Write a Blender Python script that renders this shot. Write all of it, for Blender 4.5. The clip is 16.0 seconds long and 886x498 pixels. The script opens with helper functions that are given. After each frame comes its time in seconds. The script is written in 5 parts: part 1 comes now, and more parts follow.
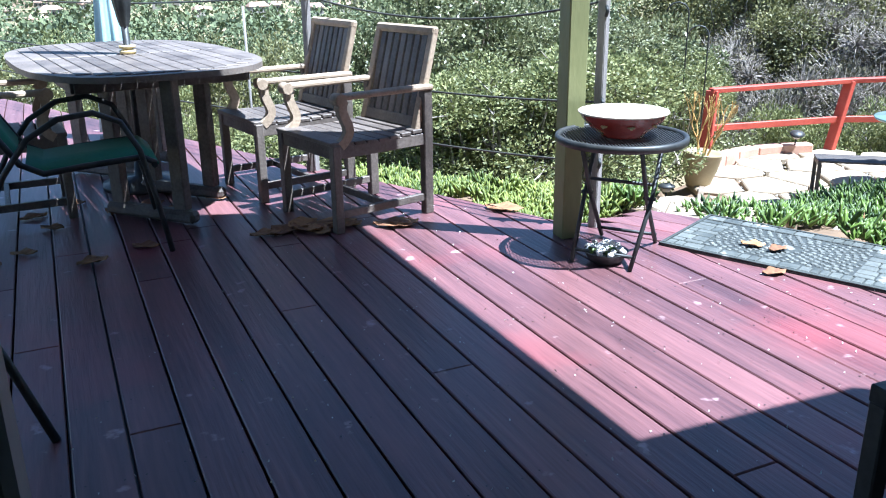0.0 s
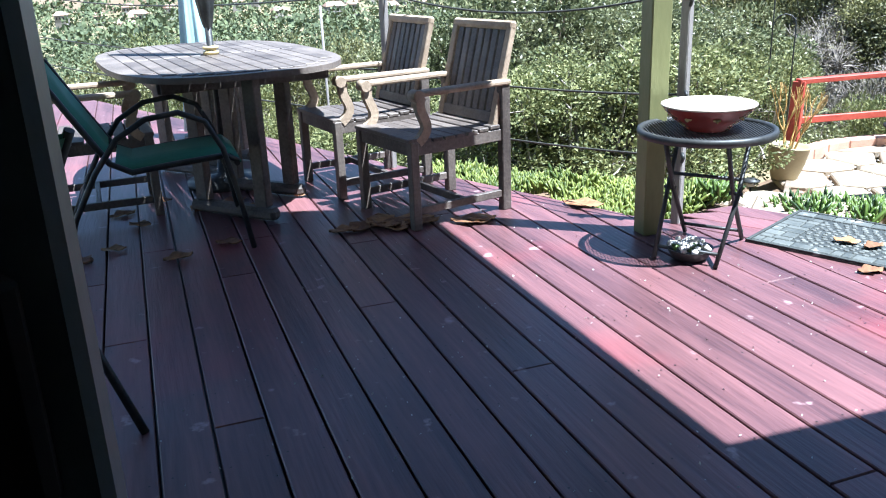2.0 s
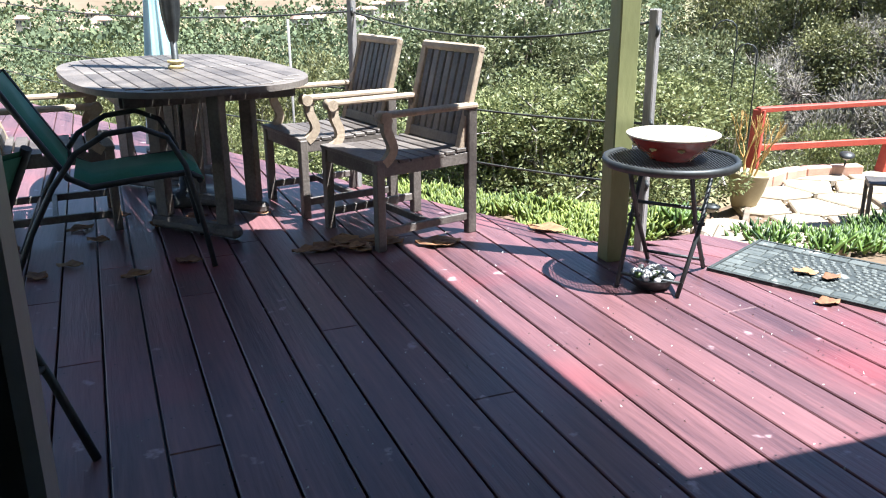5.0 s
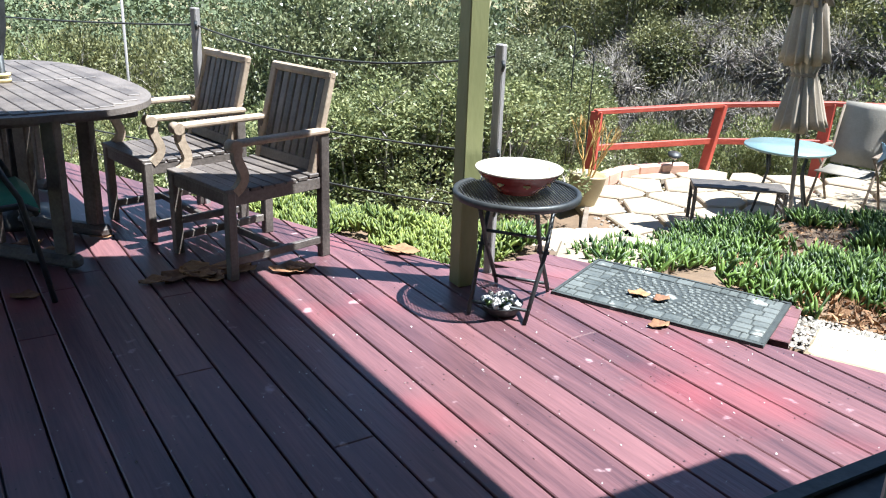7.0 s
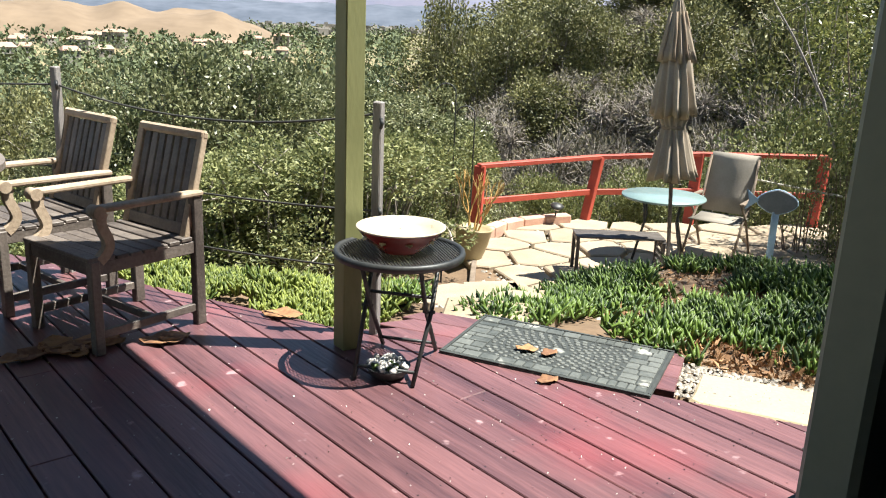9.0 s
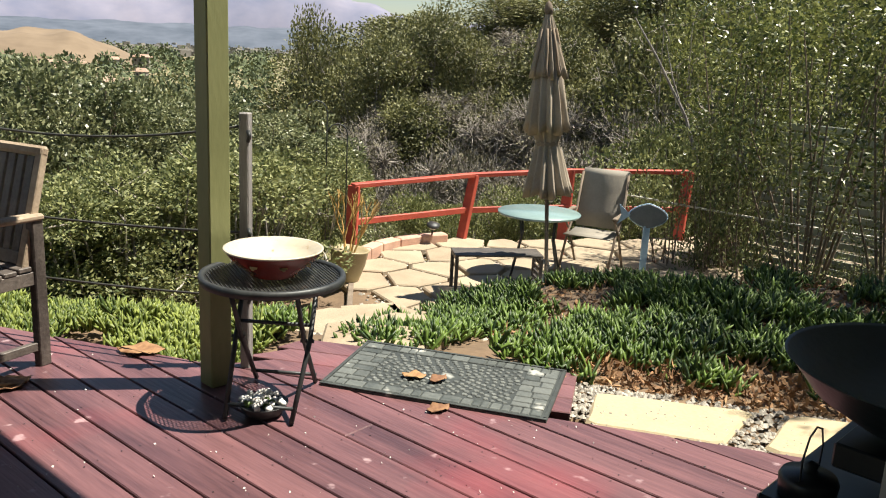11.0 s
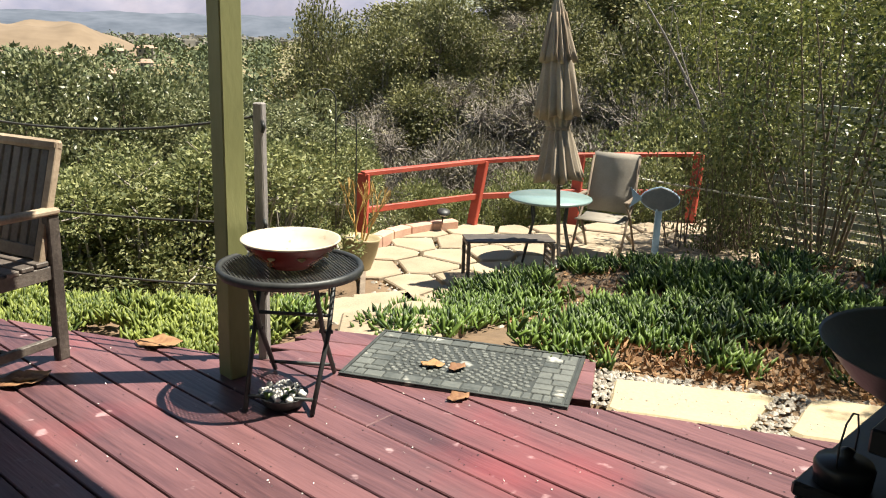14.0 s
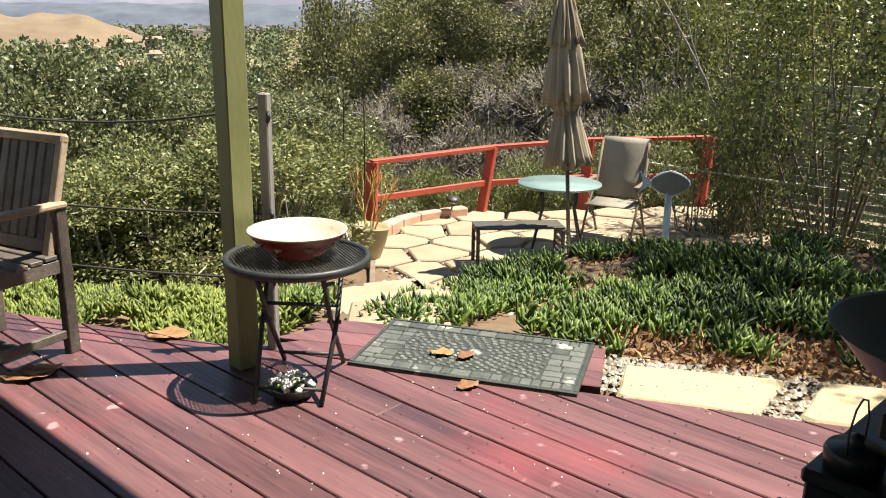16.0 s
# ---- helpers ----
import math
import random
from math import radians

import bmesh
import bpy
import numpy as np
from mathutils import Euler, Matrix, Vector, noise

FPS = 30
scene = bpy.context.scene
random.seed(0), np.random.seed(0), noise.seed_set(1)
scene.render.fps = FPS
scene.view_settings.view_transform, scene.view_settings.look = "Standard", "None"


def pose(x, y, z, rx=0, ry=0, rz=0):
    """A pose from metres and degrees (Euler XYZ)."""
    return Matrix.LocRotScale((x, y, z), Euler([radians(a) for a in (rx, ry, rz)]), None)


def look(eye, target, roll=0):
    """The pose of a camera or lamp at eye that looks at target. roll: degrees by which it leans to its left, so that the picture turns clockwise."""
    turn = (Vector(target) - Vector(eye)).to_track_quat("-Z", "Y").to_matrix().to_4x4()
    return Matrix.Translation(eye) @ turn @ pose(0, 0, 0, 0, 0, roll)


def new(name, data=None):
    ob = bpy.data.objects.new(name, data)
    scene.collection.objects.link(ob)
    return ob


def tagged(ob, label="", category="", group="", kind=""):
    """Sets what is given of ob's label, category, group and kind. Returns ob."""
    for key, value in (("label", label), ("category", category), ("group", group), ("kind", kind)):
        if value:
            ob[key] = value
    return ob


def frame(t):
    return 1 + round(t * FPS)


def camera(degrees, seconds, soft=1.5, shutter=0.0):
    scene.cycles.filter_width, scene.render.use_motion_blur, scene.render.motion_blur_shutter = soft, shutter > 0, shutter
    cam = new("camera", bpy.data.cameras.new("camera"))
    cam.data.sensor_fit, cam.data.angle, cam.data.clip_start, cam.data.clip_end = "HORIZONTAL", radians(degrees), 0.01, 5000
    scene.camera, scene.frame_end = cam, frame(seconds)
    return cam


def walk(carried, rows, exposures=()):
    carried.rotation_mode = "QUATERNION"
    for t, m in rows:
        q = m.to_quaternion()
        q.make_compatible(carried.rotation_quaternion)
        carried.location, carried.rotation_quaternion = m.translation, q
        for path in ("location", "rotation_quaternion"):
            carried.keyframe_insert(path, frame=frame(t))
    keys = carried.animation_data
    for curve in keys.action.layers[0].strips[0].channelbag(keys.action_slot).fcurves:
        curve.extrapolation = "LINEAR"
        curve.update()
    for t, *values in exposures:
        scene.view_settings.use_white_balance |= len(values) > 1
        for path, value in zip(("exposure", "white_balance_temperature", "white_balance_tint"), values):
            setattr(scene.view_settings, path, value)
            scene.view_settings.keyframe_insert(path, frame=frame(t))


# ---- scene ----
cam = camera(55.9, 16.0, soft=1.1)
PATH = [
    (0, (0.447, 0.186, 1.168), (0.12, 2.048, 0.516), -0.7),
    (0.5, (0.454, 0.189, 1.169), (0.098, 2.045, 0.512), -1.1),
    (1, (0.446, 0.196, 1.163), (0.036, 2.04, 0.505), -1.5),
    (1.5, (0.439, 0.2, 1.165), (-0.02, 2.031, 0.504), -2.1),
    (2, (0.427, 0.206, 1.162), (-0.073, 2.028, 0.506), -2.4),
    (2.5, (0.426, 0.205, 1.164), (-0.088, 2.025, 0.511), -2.4),
    (3, (0.427, 0.209, 1.163), (-0.066, 2.035, 0.511), -2.1),
    (5.3, (0.415, 0.23, 1.194), (0.026, 2.091, 0.571), 0.1),
    (5.5, (0.416, 0.223, 1.203), (0.064, 2.078, 0.542), 0.1),
    (6, (0.404, 0.231, 1.283), (0.193, 2.079, 0.548), 0.9),
    (6.5, (0.392, 0.239, 1.36), (0.269, 2.105, 0.649), 1.9),
    (7, (0.392, 0.242, 1.404), (0.334, 2.127, 0.74), 2.2),
    (7.5, (0.403, 0.243, 1.419), (0.457, 2.15, 0.817), 2.7),
    (8, (0.411, 0.255, 1.42), (0.587, 2.17, 0.868), 3.4),
    (8.5, (0.417, 0.273, 1.417), (0.625, 2.184, 0.865), 3.3),
    (9, (0.427, 0.338, 1.401), (0.624, 2.256, 0.87), 2.4),
    (9.5, (0.429, 0.414, 1.364), (0.679, 2.346, 0.911), 3.4),
    (10, (0.446, 0.505, 1.34), (0.825, 2.417, 0.891), 4.5),
    (10.2, (0.449, 0.526, 1.333), (0.871, 2.426, 0.873), 4.5),
    (12.3, (0.401, 0.597, 1.331), (0.93, 2.467, 0.86), 2.1),
    (12.5, (0.401, 0.596, 1.336), (0.919, 2.468, 0.86), 2.0),
    (13, (0.404, 0.598, 1.335), (0.906, 2.473, 0.853), 1.8),
    (13.5, (0.4, 0.605, 1.331), (0.887, 2.481, 0.837), 1.9),
    (14, (0.402, 0.606, 1.332), (0.878, 2.483, 0.832), 1.9),
    (14.5, (0.409, 0.612, 1.33), (0.884, 2.488, 0.824), 1.8),
    (15, (0.411, 0.613, 1.332), (0.874, 2.489, 0.817), 1.4),
    (15.5, (0.413, 0.614, 1.335), (0.866, 2.49, 0.811), 1.2),
    (16, (0.419, 0.615, 1.335), (0.868, 2.49, 0.804), 0.9),
]
walk(cam, [(t, look(eye, aim, roll)) for t, eye, aim, roll in PATH],
     exposures=[(0.0, 2.02, 5120, 9), (5.5, 1.95, 5750, 9), (7.0, 1.77, 5650, 8), (9.0, 1.48, 6500, 8), (10.0, 1.06, 6750, 8), (12.5, 1.22, 7050, 8), (16.0, 1.28, 7100, 8)])

# ---- light ----
SUN = Vector((1.0, -0.1, 2.2)).normalized()
world = bpy.data.worlds.new("world")
scene.world = world
world.use_nodes = True
wn = world.node_tree.nodes
sky = wn.new("ShaderNodeTexSky")
sky.sky_type = "NISHITA"
sky.sun_disc = False
sky.sun_elevation = radians(65.4)
sky.sun_rotation = radians(95.7)
sky.air_density, sky.dust_density, sky.ozone_density = 1.0, 0.2, 2.0
wn["Background"].inputs["Strength"].default_value = 0.048
world.node_tree.links.new(sky.outputs[0], wn["Background"].inputs["Color"])
sun = new("sun", bpy.data.lights.new("sun", "SUN"))
sun.data.energy, sun.data.angle, sun.data.color = 5.0, radians(0.53), (1.0, 0.95, 0.87)
sun.matrix_world = look(SUN * 50, (0, 0, 0))


# ---- materials ----
def material(name, dark, light, rough=0.7, scale=8.0, stretch=(1, 1, 1), bump=0.15, metal=0.0, fine=60.0,
             spot=None, spot_amount=0.6, island=0.0, objects=0.0, translucent=0.0, spot_scale=14.0, glow=0.0, wear=None, grain=None):
    """Two-scale noise between two colours, with optional spots, variation per piece and translucency. grain: the direction of long streaks."""
    m = bpy.data.materials.new(name)
    m.use_nodes = True
    n, l = m.node_tree.nodes, m.node_tree.links
    p = n["Principled BSDF"]
    p.inputs["Roughness"].default_value, p.inputs["Metallic"].default_value = rough, metal
    co = n.new("ShaderNodeTexCoord")
    mp = n.new("ShaderNodeMapping")
    mp.inputs["Scale"].default_value = stretch
    if grain is not None:
        mp.vector_type = "TEXTURE"
        mp.inputs["Rotation"].default_value = (0, 0, radians(grain))
    l.new(co.outputs["Object"], mp.inputs["Vector"])
    big, small = n.new("ShaderNodeTexNoise"), n.new("ShaderNodeTexNoise")
    big.inputs["Scale"].default_value, small.inputs["Scale"].default_value = scale, fine
    big.inputs["Detail"].default_value, small.inputs["Detail"].default_value = 6, 4
    l.new(mp.outputs[0], big.inputs["Vector"]), l.new(mp.outputs[0], small.inputs["Vector"])
    add = n.new("ShaderNodeMath")
    add.operation = "ADD"
    half = n.new("ShaderNodeMath")
    half.operation = "MULTIPLY_ADD"
    half.inputs[1].default_value, half.inputs[2].default_value = 1.6, -0.75
    l.new(big.outputs["Fac"], half.inputs[0])
    sm = n.new("ShaderNodeMath")
    sm.operation = "MULTIPLY"
    sm.inputs[1].default_value = 0.8
    l.new(small.outputs["Fac"], sm.inputs[0])
    l.new(half.outputs[0], add.inputs[0]), l.new(sm.outputs[0], add.inputs[1])
    last = add
    for amount, source in ((island, "island"), (objects, "object")):
        if amount:
            src = n.new("ShaderNodeNewGeometry" if source == "island" else "ShaderNodeObjectInfo")
            out = src.outputs["Random Per Island" if source == "island" else "Random"]
            ma = n.new("ShaderNodeMath")
            ma.operation = "MULTIPLY_ADD"
            ma.inputs[1].default_value = amount
            l.new(out, ma.inputs[0]), l.new(last.outputs[0], ma.inputs[2])
            sub = n.new("ShaderNodeMath")
            sub.operation = "SUBTRACT"
            sub.inputs[1].default_value = amount / 2
            l.new(ma.outputs[0], sub.inputs[0])
            last = sub
    mix = n.new("ShaderNodeMix")
    mix.data_type, mix.clamp_factor = "RGBA", True
    mix.inputs["A"].default_value, mix.inputs["B"].default_value = (*dark, 1), (*light, 1)
    l.new(last.outputs[0], mix.inputs["Factor"])
    colour = mix.outputs["Result"]
    if spot:
        sp = n.new("ShaderNodeTexNoise")
        sp.inputs["Scale"].default_value, sp.inputs["Detail"].default_value = spot_scale, 5
        l.new(co.outputs["Object"], sp.inputs["Vector"])
        ramp = n.new("ShaderNodeMapRange")
        ramp.inputs["From Min"].default_value, ramp.inputs["From Max"].default_value = spot_amount, spot_amount + 0.06
        l.new(sp.outputs["Fac"], ramp.inputs["Value"])
        mix2 = n.new("ShaderNodeMix")
        mix2.data_type = "RGBA"
        mix2.inputs["B"].default_value = (*spot, 1)
        l.new(ramp.outputs[0], mix2.inputs["Factor"]), l.new(colour, mix2.inputs["A"])
        colour = mix2.outputs["Result"]
    if wear:
        we = n.new("ShaderNodeTexNoise")
        we.inputs["Scale"].default_value, we.inputs["Detail"].default_value = 1.1, 7
        l.new(co.outputs["Object"], we.inputs["Vector"])
        rm = n.new("ShaderNodeMapRange")
        rm.inputs["From Min"].default_value, rm.inputs["From Max"].default_value, rm.inputs["To Max"].default_value = 0.54, 0.74, 0.5
        l.new(we.outputs["Fac"], rm.inputs["Value"])
        mix3 = n.new("ShaderNodeMix")
        mix3.data_type = "RGBA"
        mix3.inputs["B"].default_value = (*wear, 1)
        l.new(rm.outputs[0], mix3.inputs["Factor"]), l.new(colour, mix3.inputs["A"])
        colour = mix3.outputs["Result"]
    l.new(colour, p.inputs["Base Color"])
    if bump:
        b = n.new("ShaderNodeBump")
        b.inputs["Strength"].default_value, b.inputs["Distance"].default_value = bump, 0.01
        l.new(add.outputs[0], b.inputs["Height"]), l.new(b.outputs[0], p.inputs["Normal"])
    if translucent:
        tr = n.new("ShaderNodeBsdfTranslucent")
        ms = n.new("ShaderNodeMixShader")
        ms.inputs[0].default_value = translucent
        l.new(colour, tr.inputs["Color"])
        l.new(p.outputs[0], ms.inputs[1]), l.new(tr.outputs[0], ms.inputs[2])
        l.new(ms.outputs[0], n["Material Output"].inputs["Surface"])
    if glow:
        l.new(colour, p.inputs["Emission Color"])
        p.inputs["Emission Strength"].default_value = glow
    return m


DECK = material("deck_paint", (0.072, 0.036, 0.042), (0.235, 0.112, 0.116), 0.38, 9.0, (14, 1, 1), 0.25, fine=70, objects=0.45, grain=124.8,
                spot=(0.36, 0.25, 0.26), spot_amount=0.66, spot_scale=9, wear=(0.36, 0.07, 0.08))
TEAK = material("weathered_teak", (0.055, 0.045, 0.040), (0.21, 0.18, 0.155), 0.55, 6, (1, 1, 1), 0.3, fine=70, objects=0.5)
# paler teak copy with sunlight put into the colour, for arms and back frame
TEAK_SUNLIT = material("sunlit_teak", (0.26, 0.195, 0.135), (0.56, 0.45, 0.33), 0.8, 6, (1, 1, 1), 0.3, fine=70, objects=0.3)
GREEN_PAINT = material("olive_paint", (0.17, 0.18, 0.075), (0.24, 0.25, 0.11), 0.55, 5, (1, 1, 0.3), 0.15)
DARK_WOOD = material("dark_stained_wood", (0.04, 0.034, 0.03), (0.11, 0.095, 0.085), 0.6, 6, (1, 1, 1), 0.3)
GREY_WOOD = material("grey_post_wood", (0.16, 0.15, 0.14), (0.34, 0.32, 0.31), 0.8, 5, (4, 4, 0.5), 0.4)
IRON = material("dark_iron", (0.025, 0.028, 0.03), (0.07, 0.075, 0.075), 0.5, 14, bump=0.1, metal=0.4)
CABLE = material("cable", (0.03, 0.032, 0.03), (0.08, 0.08, 0.07), 0.6, 20, bump=0)
RED_PAINT = material("red_rail_paint", (0.33, 0.045, 0.03), (0.52, 0.10, 0.06), 0.6, 4, bump=0.15)
BOWL_RED = material("red_glaze", (0.16, 0.016, 0.012), (0.26, 0.035, 0.022), 0.25, 9, bump=0.03)
BOWL_CREAM = material("cream_glaze", (0.44, 0.39, 0.30), (0.56, 0.51, 0.41), 0.4, 7, bump=0.05, spot=(0.35, 0.24, 0.13), spot_amount=0.64, spot_scale=26)
ORNAMENT = material("ornament_paint", (0.55, 0.42, 0.16), (0.7, 0.58, 0.3), 0.4, 30, bump=0)
RUBBER = material("grey_rubber", (0.018, 0.022, 0.022), (0.055, 0.064, 0.06), 0.65, 20, bump=0.2, objects=0.4,
                  spot=(0.33, 0.34, 0.31), spot_amount=0.62, spot_scale=5)
RUBBER_TILE = material("worn_rubber", (0.04, 0.048, 0.046), (0.15, 0.162, 0.15), 0.6, 6, bump=0.2, objects=0.6, island=0.5,
                       spot=(0.42, 0.42, 0.38), spot_amount=0.6, spot_scale=6)
STONE = material("sandstone_flag", (0.27, 0.212, 0.145), (0.42, 0.345, 0.245), 0.85, 3, bump=0.35, objects=0.5)
PAVER = material("smooth_paver", (0.37, 0.295, 0.18), (0.48, 0.40, 0.26), 0.8, 2.5, bump=0.15, objects=0.2)
BRICK = material("pink_block", (0.48, 0.27, 0.20), (0.62, 0.42, 0.32), 0.85, 5, bump=0.3, objects=0.6)
GRAVEL = material("grey_gravel", (0.22, 0.20, 0.17), (0.52, 0.48, 0.41), 0.85, 30, bump=0.2, island=0.9)
SOIL = material("dry_soil", (0.10, 0.065, 0.04), (0.22, 0.15, 0.09), 0.95, 1.3, bump=0.7, fine=18)
HILL = material("dry_hill", (0.17, 0.15, 0.075), (0.33, 0.26, 0.15), 0.95, 0.25, bump=0.5, fine=3,
                spot=(0.08, 0.10, 0.04), spot_amount=0.52, spot_scale=0.06)
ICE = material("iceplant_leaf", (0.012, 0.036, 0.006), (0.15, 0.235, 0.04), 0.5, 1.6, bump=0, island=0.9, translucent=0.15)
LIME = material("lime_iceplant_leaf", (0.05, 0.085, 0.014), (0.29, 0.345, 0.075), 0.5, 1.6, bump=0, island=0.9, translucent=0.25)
FENCE_GREY = material("grey_green_slat", (0.27, 0.295, 0.245), (0.44, 0.47, 0.40), 0.7, 4, bump=0.2, objects=0.5)
ROPE = material("pale_rope", (0.5, 0.48, 0.42), (0.7, 0.68, 0.6), 0.8, 20, bump=0.1)
PALE_BLUE = material("pale_blue_canvas", (0.30, 0.50, 0.52), (0.46, 0.66, 0.68), 0.8, 4, bump=0.2)
LITTER = material("dry_litter", (0.17, 0.085, 0.04), (0.40, 0.24, 0.12), 0.9, 2, bump=0, island=1.0)
LEAF_BROWN = material("fallen_leaf", (0.17, 0.08, 0.04), (0.42, 0.24, 0.11), 0.75, 12, bump=0.2, objects=0.7)
LEAF_DARK = material("broad_leaf", (0.08, 0.10, 0.04), (0.35, 0.36, 0.19), 0.42, 0.5, bump=0, island=1.0, translucent=0.2)
LEAF_FINE = material("fine_leaf", (0.078, 0.105, 0.034), (0.34, 0.35, 0.145), 0.6, 0.6, bump=0, island=0.9, translucent=0.25)
LEAF_OAK = material("oak_leaf", (0.075, 0.085, 0.03), (0.27, 0.265, 0.105), 0.6, 0.4, bump=0, island=0.9, translucent=0.2)
LEAF_GREY = material("sage_leaf", (0.075, 0.072, 0.042), (0.23, 0.21, 0.13), 0.8, 0.4, bump=0, island=1.0, translucent=0.1)
LEAF_PRIVET = material("privet_leaf", (0.042, 0.064, 0.016), (0.265, 0.28, 0.085), 0.36, 0.8, bump=0, island=1.2, translucent=0.3)
LEAF_FAR = material("far_tree_leaf", (0.055, 0.078, 0.038), (0.15, 0.18, 0.082), 0.8, 0.02, bump=0, island=0.8)
TWIG = material("grey_twig", (0.18, 0.16, 0.14), (0.42, 0.385, 0.34), 0.9, 2, bump=0, island=0.8)
BARK = material("bark", (0.12, 0.09, 0.065), (0.26, 0.21, 0.16), 0.9, 8, bump=0.4)
PENCIL = material("orange_succulent", (0.42, 0.25, 0.08), (0.70, 0.48, 0.19), 0.5, 4, bump=0, island=0.8)
POT = material("ochre_glaze", (0.27, 0.22, 0.12), (0.38, 0.32, 0.19), 0.4, 3, bump=0.05)
CANVAS = material("beige_canvas", (0.27, 0.225, 0.17), (0.43, 0.37, 0.29), 0.9, 3, bump=0.2)
STRIPE = material("brown_canvas", (0.19, 0.145, 0.10), (0.29, 0.23, 0.17), 0.9, 3, bump=0.2)
SLING = material("taupe_sling", (0.22, 0.20, 0.165), (0.31, 0.285, 0.24), 0.8, 5, bump=0.2)
GLASS_TOP = material("pale_green_top", (0.16, 0.25, 0.25), (0.27, 0.37, 0.36), 0.25, 3, bump=0.02)
GREEN_SLING = material("green_sling", (0.02, 0.13, 0.075), (0.035, 0.19, 0.115), 0.7, 6, bump=0.2)
FRAME_GREY = material("painted_frame", (0.16, 0.20, 0.205), (0.22, 0.26, 0.26), 0.45, 3, bump=0.05)
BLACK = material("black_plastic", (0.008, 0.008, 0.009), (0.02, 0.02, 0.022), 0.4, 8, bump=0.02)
WALL = material("stucco", (0.28, 0.27, 0.22), (0.38, 0.36, 0.30), 0.9, 6, bump=0.4)
INNER = material("inner_wall", (0.55, 0.54, 0.50), (0.68, 0.67, 0.62), 0.9, 2, bump=0.05)
WOOD_FLOOR = material("room_floor", (0.24, 0.19, 0.14), (0.36, 0.29, 0.22), 0.6, 3, bump=0.05)
ROOFING = material("roof_boards", (0.20, 0.20, 0.15), (0.30, 0.29, 0.22), 0.8, 3, bump=0.1)
TEAL = material("teal_metal", (0.008, 0.016, 0.016), (0.022, 0.04, 0.04), 0.45, 5, bump=0.1)
FISH_BLUE = material("blue_stake", (0.22, 0.36, 0.5), (0.36, 0.5, 0.62), 0.6, 6, bump=0.05)
FISH_GREY = material("fish_slate", (0.10, 0.12, 0.13), (0.18, 0.2, 0.21), 0.5, 8, bump=0.1)
WHITE = material("white_stone", (0.62, 0.60, 0.56), (0.8, 0.78, 0.74), 0.7, 12, bump=0.1)
LENS = material("lamp_lens", (0.35, 0.36, 0.34), (0.5, 0.5, 0.47), 0.25, 8, bump=0.02)
BEIGE_HILL = material("bare_hill", (0.135, 0.098, 0.064), (0.24, 0.18, 0.12), 0.95, 0.012, bump=0, fine=0.08)
# distance haze is mixed into the base colours of these two ranges
HAZED_MOUNTAIN = material("haze_tinted_mountain", (0.10, 0.12, 0.19), (0.235, 0.225, 0.28), 1.0, 0.0016, bump=0, fine=0.01)
HAZED_FOOTHILL = material("haze_tinted_foothill", (0.05, 0.066, 0.092), (0.12, 0.14, 0.18), 1.0, 0.006, bump=0, fine=0.03)
HOUSE_WALL = material("far_stucco", (0.16, 0.15, 0.135), (0.32, 0.30, 0.27), 0.8, 0.1, bump=0, island=0.8)
TILE_ROOF = material("far_roof", (0.28, 0.16, 0.11), (0.5, 0.36, 0.28), 0.8, 0.1, bump=0, island=0.9)


